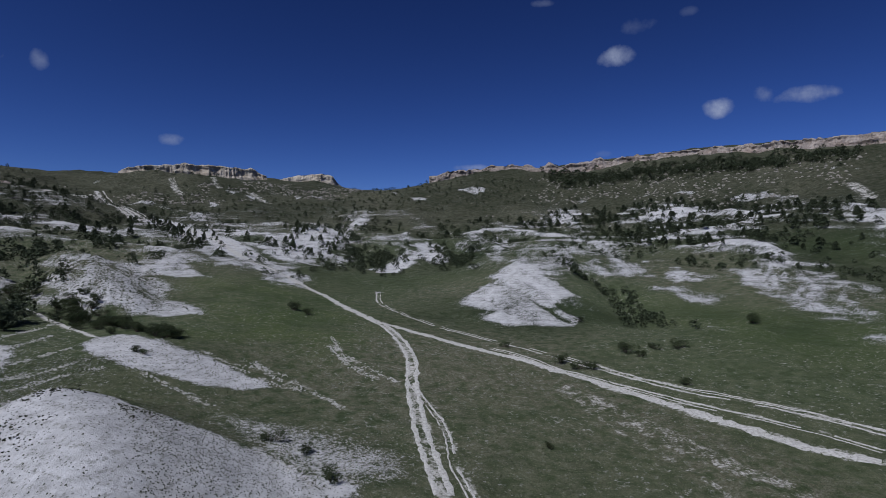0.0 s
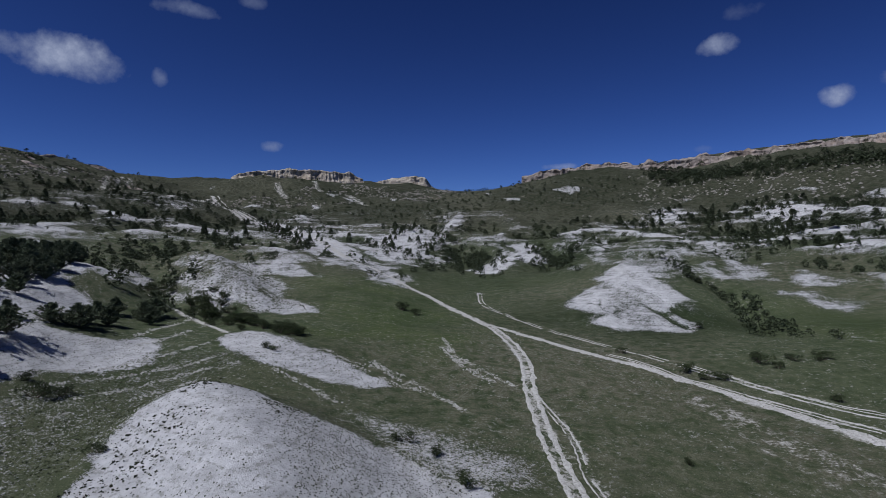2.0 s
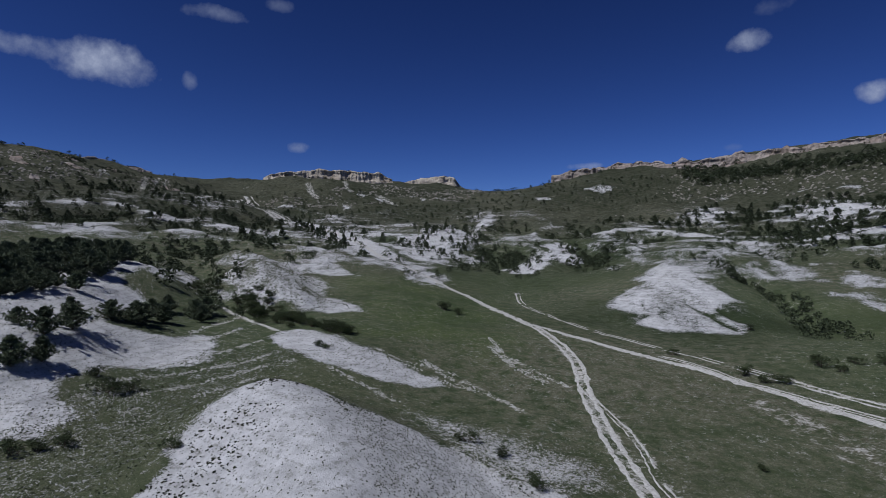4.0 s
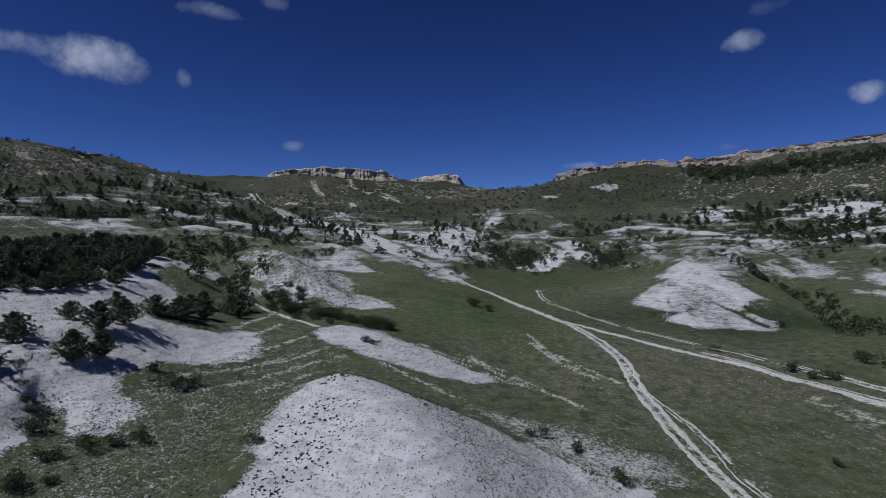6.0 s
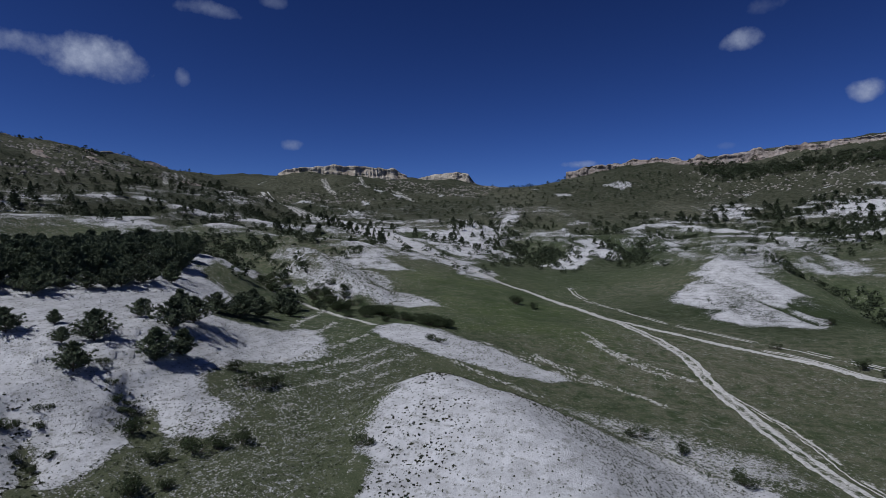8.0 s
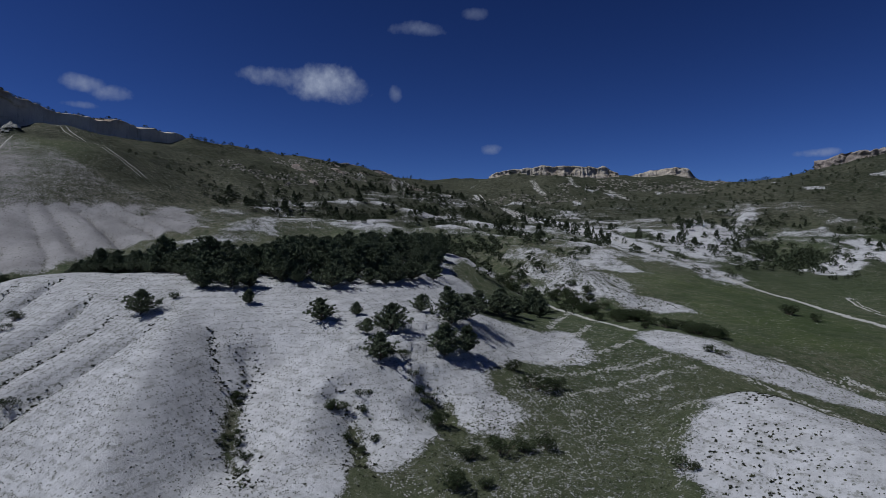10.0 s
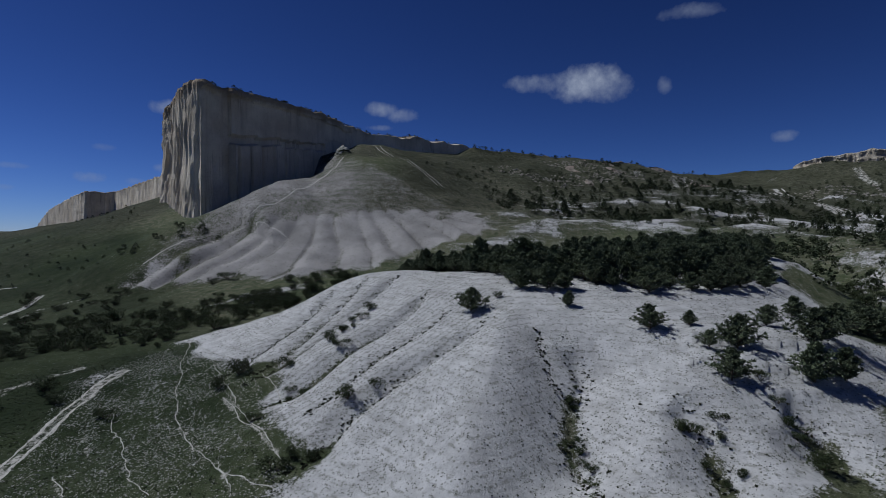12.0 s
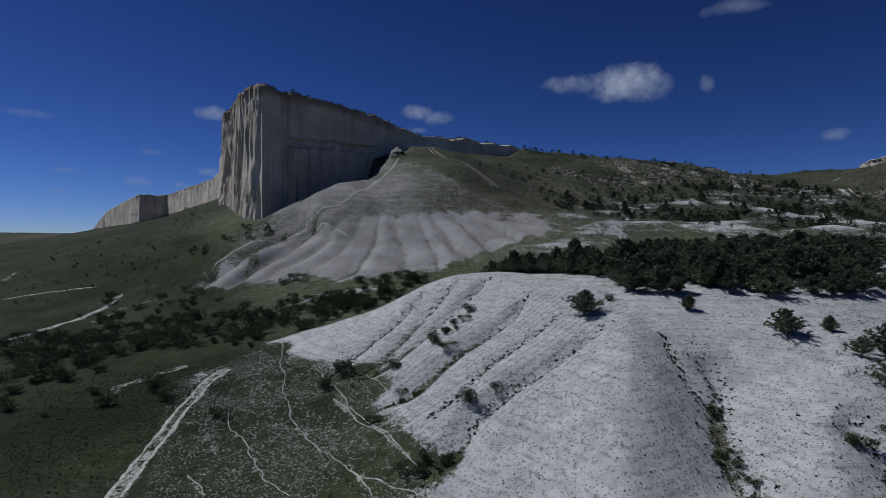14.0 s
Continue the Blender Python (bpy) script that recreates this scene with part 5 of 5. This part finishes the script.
def copies(models, places, tall, wide, seed, heights=None):
    """Vertices and faces of many small plants, each a turned and scaled model set on the ground."""
    r = np.random.RandomState(seed)
    xs, ys = np.array([p[0] for p in places], float), np.array([p[1] for p in places], float)
    zs = surface(xs, ys) if heights is None else np.array(heights, float)
    n = len(xs)
    kind, a = r.randint(len(models), size=n), r.uniform(0, 6.28, n)
    h = r.uniform(*tall, n)
    w = h * r.uniform(*wide, n)
    verts, quads, base = [], [], 0
    for k, (v, f) in enumerate(models):
        on = np.where(kind == k)[0]
        v, f = np.array(v, float), np.array(f)
        c, s = np.cos(a[on])[:, None], np.sin(a[on])[:, None]
        x = (v[None, :, 0] * c - v[None, :, 1] * s) * w[on][:, None] + xs[on][:, None]
        y = (v[None, :, 0] * s + v[None, :, 1] * c) * w[on][:, None] + ys[on][:, None]
        z = v[None, :, 2] * h[on][:, None] + zs[on][:, None]
        verts.append(np.stack([x, y, z], -1).reshape(-1, 3))
        quads.append((f[None] + (np.arange(len(on)) * len(v))[:, None, None] + base).reshape(-1, 4))
        base += len(on) * len(v)
    return np.concatenate(verts), np.concatenate(quads)


def small_model(conical, seed, tufts, blades):
    """A pine or bush for slopes far off, 1 m tall in its own units."""
    rnd = random.Random(seed)
    v, f = [], []
    for _ in range(tufts):
        q = rnd.random() ** 0.8
        r = 0.36 * (1 - q) ** 0.8 + 0.04 if conical else 0.55 * math.sqrt(max(0.0, 1 - (1.3 * q - 0.3) ** 2))
        a, g = rnd.uniform(0, 6.28), rnd.uniform(0.45, 1)
        tuft(v, f, Vector((math.cos(a) * r * g, math.sin(a) * r * g, 0.05 + 0.86 * q)), rnd.uniform(0.11, 0.17) * (1.0 if conical else 1.35), blades, rnd, 0.4, 1.4)
    return v, f


def clump_model(seed, blades, slim):
    rnd = random.Random(seed)
    v, f = [], []
    for _ in range(3):
        tuft(v, f, Vector((rnd.gauss(0, 0.25), rnd.gauss(0, 0.25), -0.1)), 1.0, blades, rnd, 0.9, slim)
    return v, f


SMALL_PINES = [small_model(True, k, 70, 4) for k in range(5)]
SMALL_BUSHES = [small_model(False, 20 + k, 40, 3) for k in range(5)]
FAR_WOOD, FAR_SCRUB = [], []


def far_plants(store, conical, places, tall, seed, wide=1.0):
    store.append(copies(SMALL_PINES if conical else SMALL_BUSHES, places, tall, (0.8 * wide, 1.25 * wide), seed))


def hollows(outline, count, seed, apart, least=0.42):
    """Places in the hollows of the worn belt, where scrub gathers."""
    found = spread_in(outline, count * 3, seed, apart)
    x, y = np.array([p[0] for p in found]), np.array([p[1] for p in found])
    e, _ = ravines(x, y, height(x, y))
    return [p for p, v in zip(found, e) if v < least][:count]


GROVE = [(-180, 60), (-164, 61), (-150, 62), (-134, 62), (-125, 74), (-120, 94), (-124, 118), (-134, 142), (-142, 152), (-160, 168), (-196, 164), (-212, 120), (-196, 76)]
strew(pine_models, [(-178, 57), (-164, 58), (-150, 60), (-132, 58), (-121, 72), (-113, 94), (-114, 112), (-122, 98), (-136, 76), (-152, 72), (-178, 68)], 64, (2.4, 4.4), 4, 2.6, (1.0, 1.35))
strew(pine_models, GROVE, 260, (4.4, 6.8), 5, 3.4, (0.85, 1.15))
far_plants(FAR_WOOD, True, spread_in(AREAS["east_wood"], 200, 6, 4.5, -0.05), (3.0, 6.0), 6, 1.3)
far_plants(FAR_SCRUB, False, spread_in(AREAS["east_wood"], 180, 66, 4.0, -0.05), (1.4, 3.6), 66, 1.2)
far_plants(FAR_WOOD, True, spread_in(AREAS["west_scrub"], 70, 8, 5.0), (3.0, 6.5), 8)
far_plants(FAR_SCRUB, False, spread_in(AREAS["west_scrub"], 120, 9, 4.0), (2.0, 4.0), 9)
belt = random.Random(10)
far_plants(FAR_SCRUB, False, [(x + belt.gauss(0, 9), y + belt.gauss(0, 9)) for x, y in spread_in(AREAS["rim_belt"], 760, 10, 2.0)], (1.5, 6.0), 10, 1.2)
strew(bush_models, [(-150, -20), (-160, 8), (-190, 14), (-235, 20), (-300, 8), (-300, -30), (-230, -40), (-180, -40)], 70, (0.8, 2.2), 13, 3.0, (1.1, 1.7), 0.0)
strew(bush_models, AREAS["left_scrub"], 110, (1.6, 3.4), 12, 3.5, (1.0, 1.6), -0.02)
far_plants(FAR_WOOD, True, spread_in(AREAS["road_terraces"], 14, 14, 6.0), (4.0, 7.5), 14)
far_plants(FAR_WOOD, True, spread_in([(-217, 391), (-142, 372), (-118, 270), (-150, 240), (-190, 280)], 36, 15, 6.0), (3.5, 7.0), 15)
far_plants(FAR_SCRUB, False, spread_in([(-380, 180), (-250, 220), (-120, 480), (60, 520), (190, 500), (180, 600), (-80, 630), (-240, 570), (-400, 440)],
                                       1300, 16, 3.6), (0.8, 3.2), 16)
far_plants(FAR_SCRUB, False, spread_in([(20, 300), (130, 290), (240, 290), (260, 430), (120, 440), (30, 430)], 150, 17, 5.0), (1.6, 4.0), 17)
far_plants(FAR_SCRUB, False, spread_in([(-420, -10), (-330, 10), (-300, -10), (-330, -60), (-460, -60)], 60, 18, 5.0), (0.7, 1.7), 18)
far_plants(FAR_SCRUB, False, spread_in([(-900, 0), (-420, 25), (-420, 5), (-900, -40)], 60, 19, 8.0), (1.0, 3.0), 19)

MIDDLE = [(-270, 190), (-150, 210), (-60, 280), (130, 250), (230, 260), (230, 420), (60, 480), (-120, 460), (-260, 420)]
far_plants(FAR_SCRUB, False, hollows(MIDDLE, 560, 61, 3.0), (1.6, 4.2), 61, 1.2)
far_plants(FAR_WOOD, True, hollows(MIDDLE, 60, 62, 5.0, 0.6), (3.0, 6.5), 62)
for k, brow in enumerate(([(-449, 276), (-442, 350), (-438, 380), (-427, 441), (-399, 486), (-366, 528)], [(-313, 572), (-249, 612), (-204, 646)],
                          [(32, 690), (119, 670), (204, 638), (293, 563), (347, 482), (460, 322)], [(-150, 660), (-96, 648), (-20, 648), (60, 650)])):
    rnd = random.Random(300 + k)
    pts = resample([(*p, 0) for p in brow], 2.0)
    far_plants(FAR_SCRUB, False, [(p.x + rnd.gauss(0, 5), p.y + rnd.gauss(0, 5)) for p in pts if rnd.random() < 0.6], (1.2, 3.4), 400 + k)

# scrub along the brink of the great cliff
BRINK = BVHTree.FromPolygons([tuple(v.co) for v in GREAT_CLIFF.data.vertices], [tuple(q.vertices) for q in GREAT_CLIFF.data.polygons])
rnd = random.Random(350)
edge, tops = [], []
for q in resample([(-478, 42, 0), (-440, 44, 0), (-404, 47, 0), (-396, 58, 0), (-409, 84, 0), (-424, 119, 0), (-444, 148, 0), (-457, 168, 0), (-460, 186, 0), (-457, 231, 0), (-453, 276, 0)], 1.3):
    if noise.noise((q.x / 7, q.y / 7, 2)) > -0.15:
        x, y = q.x + rnd.gauss(0, 0.8), q.y + rnd.gauss(0, 0.8)
        hit = BRINK.ray_cast(Vector((x, y, 200)), Vector((0, 0, -1)))[0]
        if hit and hit.z > 100:
            edge.append((x, y))
            tops.append(hit.z - 0.1)
FAR_SCRUB.append(copies(SMALL_BUSHES, edge, (0.7, 2.3), (0.9, 1.5), 351, tops))

for k, name in enumerate(("dark_a", "dark_b", "dark_c", "dark_d")):
    rnd = random.Random(330 + k)
    pts = resample([(*p, 0) for p in TRACKS[name][1]], 1.5)
    far_plants(FAR_SCRUB, False, [(p.x + rnd.gauss(0, 6), p.y + rnd.gauss(0, 6)) for p in pts if noise.noise((p.x / 15, p.y / 15, 3)) > -0.1 for _ in range(2)], (1.5, 4.2), 430 + k)

# Bushes that stand out singly (x, y, height).
for line in (
    [(-131.4, 52.8, 1.2), (-158.0, 17.5, 2.8), (-150.8, 22.9, 1.9), (-155.2, 13.5, 2.1), (-129.5, 25.4, 2.0), (-128.5, 29.3, 1.6), (-123.1, 13.4, 1.9),
     (-123.0, 18.3, 1.6), (-124.7, 16.0, 1.4), (-141.8, 23.7, 1.2), (-137.6, 14.7, 1.5), (-150.3, 30.5, 1.8), (-152.9, 39.4, 1.7), (-264.6, -21.5, 2.9),
     (-59.6, 107.4, 1.5), (-57.5, 106.6, 1.3)],
    [(-24.3, 79.5, 1.7), (-19.3, 77.0, 1.6), (-14.1, 69.3, 2.0), (27.5, 128.7, 2.6), (31.0, 124.7, 2.2), (33.6, 124.0, 2.0), (-57.5, 59.5, 1.5),
     (45.4, 136.3, 3.0), (47.3, 131.7, 1.8), (52.8, 137.4, 2.0), (58.5, 137.2, 2.6), (15.9, 142.4, 1.8), (44.4, 180.4, 2.0),
     (16.4, 85.1, 1.0), (92.7, 166.0, 3.6), (50.2, 113.8, 1.6), (-46.7, 172.9, 3.0), (-41.1, 168.1, 2.2)],
    [(-62.7, 121.2, 2.6), (-76.4, 46.7, 2.3), (-75.4, 55.1, 2.1), (-73.5, 56.4, 1.7), (-71.8, 58.6, 1.8), (-78.7, 72.5, 2.4), (-76.4, 74.9, 1.8),
     (-84.3, 55.9, 2.0), (-74.0, 48.4, 1.2), (-78.0, 52.0, 1.5), (-94.1, 62.7, 1.3), (-83.2, 75.6, 1.8)],
):
    for x, y, h in line:
        settle(bush_models, x, y, h, 1.15)

# Shrubs that follow gullies and slope feet: spread, count, height, then the line.
for spread, count, tall, line in (
    (4, 46, 3.2, [(59, 256), (66, 234), (68, 209), (67, 175), (63, 160)]), (10, 40, 4.5, [(-76, 455), (-58, 368), (-46, 330)]),
    (3, 26, 2.4, [(-101, 144), (-83, 132), (-72, 128), (-61, 124)]), (9, 44, 3.6, [(-173, 197), (-120, 153), (-96, 142)]),
    (7, 46, 3.0, [(-222, 25), (-229, 47), (-236, 61), (-243, 78)]), (4, 20, 2.4, [(-320, 7), (-321, 24), (-324, 39)]),
    (6, 30, 4.2, [(-46, 339), (-27, 319), (-20, 312)]), (5, 18, 4.0, [(-1, 306), (12, 325)]), (0.8, 12, 0.9, [(-110, 50), (-107, 44), (-103, 41), (-97, 37)]),
    (1.2, 8, 1.0, [(-96, 51), (-92, 49), (-88, 46)]),
    (4, 14, 3.6, [(-167, 240), (-139, 243)]),
    (3, 18, 2.6, [(-100, 149), (-89, 142), (-68, 124)]),
    (6, 26, 3.2, [(-122, 216), (-121, 240), (-133, 316)]),
    (3, 12, 2.2, [(-88, 244), (-74, 232), (-62, 270)]),
    (7, 18, 3.0, [(-198, 400), (-134, 373)]),
    (6, 16, 4.0, [(-110, 409), (-78, 395)]),
    (7, 24, 4.2, [(-69, 367), (-50, 341), (-29, 334)]),
    (9, 16, 3.6, [(-92, 465), (-72, 491)]),
    (5, 14, 3.2, [(-1, 322), (21, 362)]),
    (8, 26, 4.2, [(-146, 184), (-180, 234), (-179, 243)]),
    (5, 10, 2.4, [(-130, 167), (-114, 156)]),
    (2.5, 26, 2.6, [(56, 253), (69, 227), (71, 184)]),
    (7, 18, 3.2, [(135, 278), (141, 231)]),
    (8, 22, 3.4, [(88, 339), (127, 316)]),
    (5, 16, 3.0, [(159, 237), (161, 204)]),
    (1.0, 8, 1.0, [(-90, 60), (-87, 59), (-84, 57)]), (1.5, 10, 1.1, [(-152, 37), (-144, 28), (-140, 22)]),
):
    rnd = random.Random(count + int(line[0][0]))
    pts = resample([(*p, 0) for p in line], 1.0)
    spots = []
    for _ in range(count):
        p = pts[rnd.randrange(len(pts))]
        spots.append((p.x + rnd.gauss(0, spread), p.y + rnd.gauss(0, spread)))
    if line[0][1] > 180 or line[0][0] < -300:
        far_plants(FAR_SCRUB, False, spots, (0.6 * tall, 1.2 * tall), count)
    else:
        stand(bush_models, spots, lambda: (tall * rnd.uniform(0.6, 1.2), rnd.uniform(1.0, 1.4)))

# Far pines and bushes share the leaf colour with crown shade put in.
for name, store, mat, label in (("far_pine_wood", FAR_WOOD, FAR_LEAF_SHADED, "scattered dark pines on far chalk slopes"),
                                ("far_scrub", FAR_SCRUB, FAR_LEAF_SHADED, "scattered dark bushes on far grassy slopes")):
    v, f, base = [], [], 0
    for verts, quads in store:
        v.append(verts)
        f.append(quads + base)
        base += len(verts)
    tagged(new(name, quad_mesh(name, np.concatenate(v), np.concatenate(f), mat)), label, "trees" if "pine" in name else "bushes", kind="stuff")

# ---------------------------------------------------------------- tussocks and stones


def field(outline, count, seed, test=None):
    r = np.random.RandomState(seed)
    px, py = [p[0] for p in outline], [p[1] for p in outline]
    x, y = r.uniform(min(px), max(px), count * 4), r.uniform(min(py), max(py), count * 4)
    ok = inside(x, y, outline) > 0
    if test is not None:
        ok &= test(x, y)
    return list(zip(x[ok][:count], y[ok][:count]))


SPRIGS = [clump_model(50 + k, 4, 1.9) for k in range(5)]
BLADES = [clump_model(60 + k, 4, 0.8) for k in range(5)]


def carpet(name, places, models, tall, seed, material, label, category):
    v, f = copies(models, places, tall, (0.7, 1.2), seed)
    return tagged(new(name, quad_mesh(name, v, f, material)), label, category, kind="stuff")


def stones(name, places, size, seed, label, rock=BOULDER):
    rnd = random.Random(seed)
    verts, faces = [], []
    xs, ys = np.array([p[0] for p in places]), np.array([p[1] for p in places])
    for a, b, c in zip(xs, ys, surface(xs, ys)):
        s = size * rnd.uniform(0.4, 1.0) ** 1.5 * 1.6
        k = len(verts)
        w = [Vector((rnd.uniform(0.6, 1.2) * q[0], rnd.uniform(0.6, 1.2) * q[1], rnd.uniform(0.5, 1.0) * q[2])) * s for q in
             ((1, 0, 0), (0.5, 0.9, 0), (-0.5, 0.9, 0), (-1, 0, 0), (-0.5, -0.9, 0), (0.5, -0.9, 0), (0.5, 0.1, 0.9), (-0.4, 0.4, 0.8), (-0.2, -0.5, 0.9))]
        turn = Matrix.Rotation(rnd.uniform(0, 6.28), 3, "Z")
        verts += [tuple(Vector((a, b, c)) + turn @ q - Vector((0, 0, 0.2 * s))) for q in w]
        faces += [tuple(k + i for i in f) for f in ((0, 1, 6), (1, 2, 7, 6), (2, 3, 7), (3, 4, 8, 7), (4, 5, 8), (5, 0, 6, 8), (6, 7, 8))]
    return tagged(new(name, make_mesh(name, verts, faces, rock, False)), label, "stones" if rock is CHALKSTONE else "boulders", kind="stuff")


ON_CHALK, IN_GRASS = "small grey-green tussocks dotted over bare chalk", "tufts of dry and green steppe grass"
# low cushions: a six-sided dome of three faces
CUSHIONS = [([(math.cos(a) * (1 + 0.2 * math.sin(k + 3 * a)), math.sin(a), -0.15) for a in (0.3 * k + 1.047 * i for i in range(6))] + [(0.1, 0, 0.75)],
             [(0, 1, 2, 6), (2, 3, 4, 6), (4, 5, 0, 6)]) for k in range(4)]


def in_rows(x, y):
    z = surface(x, y)
    return (np.sin(z * 19.0) + 3.2 * rough(x, y, 4, 59, 3) > 0.15) & (rough(x, y, 14, 57, 3) > -0.3)


carpet("tussock", field(AREAS["mound"], 1700, 31, lambda x, y: rough(x, y, 10, 51, 3) > -0.08), SPRIGS, (0.10, 0.26), 31, TUSSOCK, ON_CHALK, "tussocks")
carpet("tussock", field(AREAS["mound"], 2400, 44), CUSHIONS, (0.05, 0.16), 44, TUSSOCK, ON_CHALK, "tussocks")
carpet("tussock", field(AREAS["mound_flank"], 3400, 41), CUSHIONS, (0.05, 0.15), 41, TUSSOCK, ON_CHALK, "tussocks")
carpet("tussock", field(AREAS["chalk_hill"], 4500, 32, lambda x, y: rough(x, y, 9, 58, 3) > -0.05), SPRIGS, (0.05, 0.15), 32, TUSSOCK, ON_CHALK, "tussocks")
carpet("tussock", field(AREAS["chalk_hill"], 30000, 45, in_rows), CUSHIONS, (0.045, 0.12), 45, SPECK, ON_CHALK, "tussocks")
carpet("tussock", field(AREAS["rough_mound"], 1500, 46), CUSHIONS, (0.15, 0.5), 46, TUSSOCK, ON_CHALK, "tussocks")
carpet("tussock", field(AREAS["spur_upper"], 3600, 47), CUSHIONS, (0.10, 0.30), 47, SPECK, ON_CHALK, "tussocks")
carpet("tussock", field(AREAS["spur_apron"], 900, 48), CUSHIONS, (0.12, 0.36), 48, SPECK, ON_CHALK, "tussocks")
FURROWED = []
furrow = np.random.RandomState(71)
for depth, half, *line in GULLIES[:10]:
    pts = resample([(*p, 0) for p in line], 0.5)
    for p in pts:
        for _ in range(3):
            dx, dy = furrow.normal(0, 0.17 * half, 2)
            FURROWED.append((p.x + dx, p.y + dy))
carpet("tussock", FURROWED, SPRIGS, (0.08, 0.30), 72, TUSSOCK, "dark tussocks along a furrow in the chalk", "tussocks")
carpet("tussock", field(AREAS["shrub_patch"], 350, 42), SPRIGS, (0.05, 0.14), 42, TUSSOCK, ON_CHALK, "tussocks")
carpet("grass_tuft", field([(-60, 40), (-60, 130), (40, 130), (70, 75), (10, 55), (-14, 55)], 9000, 33,
                           lambda x, y: (inside(x, y, AREAS["mound"]) < 0) & (rough(x, y, 25, 52, 3) > -0.2)), BLADES, (0.08, 0.26), 33, GRASS, IN_GRASS, "grass")
carpet("grass_tuft", field([(-190, -30), (-190, 10), (-120, 16), (-110, -10), (-140, -30)], 7000, 34), BLADES, (0.08, 0.24), 34, GRASS, IN_GRASS, "grass")
carpet("grass_tuft", field([(-84, 44), (-80, 100), (-60, 105), (-58, 50)], 5000, 35), BLADES, (0.08, 0.26), 35, GRASS, IN_GRASS, "grass")
FALLEN = "pale boulders fallen on a grassy slope"
stones("boulder", field([(-330, 540), (-200, 620), (-60, 640), (-100, 560), (-280, 480)], 620, 36, lambda x, y: rough(x, y, 50, 55, 3) > -0.05), 1.25, 36, FALLEN)
stones("boulder", field([(0, 500), (60, 640), (200, 600), (330, 430), (260, 360), (120, 480)], 900, 37, lambda x, y: rough(x, y, 60, 56, 3) > -0.02), 1.15, 37, FALLEN)
stones("boulder", field([(-420, 260), (-420, 470), (-330, 500), (-330, 250)], 500, 38, lambda x, y: rough(x, y, 50, 57, 3) > -0.05), 1.1, 38, FALLEN)

stones("boulder", [(-398 + 3.2 * math.sin(2.4 * k) * (0.3 + k / 30), 133 + 3.5 * math.cos(1.7 * k) * (0.3 + k / 30)) for k in range(34)], 1.5, 39, "pale crumbling rocks on the tip of a spur", CHALKSTONE)

ROWS_OF_STONES = []
tier = np.random.RandomState(81)
for name, (half, line) in TRACKS.items():
    if not name.startswith(("row", "streak")):
        continue
    for q in resample([(*c, 0) for c in line], 0.5):
        if noise.noise((q.x / 2.2, q.y / 2.2, 8)) > -0.12:
            for _ in range(5 if name.startswith("row") else 3):
                dx, dy = tier.normal(0, 0.42, 2)
                ROWS_OF_STONES.append((q.x + dx, q.y + dy))
stones("chalk_stone", ROWS_OF_STONES, 0.21, 82, "rows of pale stones along terraces and washed streaks", CHALKSTONE)
stones("chalk_stone", field(AREAS["hollow"], 2600, 83, lambda x, y: (rough(x, y, 7, 59, 3) > 0.08) & (y < 76)), 0.11, 84, "pale pebbles scattered in thin grass", CHALKSTONE)
stones("chalk_stone", field(AREAS["trail_field"], 6500, 85, lambda x, y: rough(x, y, 6, 61, 3) > -0.14), 0.10, 86, "pale pebbles scattered in thin grass", CHALKSTONE)
stones("chalk_stone", field(AREAS["speckle"], 1500, 87), 0.12, 88, "pale pebbles scattered in thin grass", CHALKSTONE)
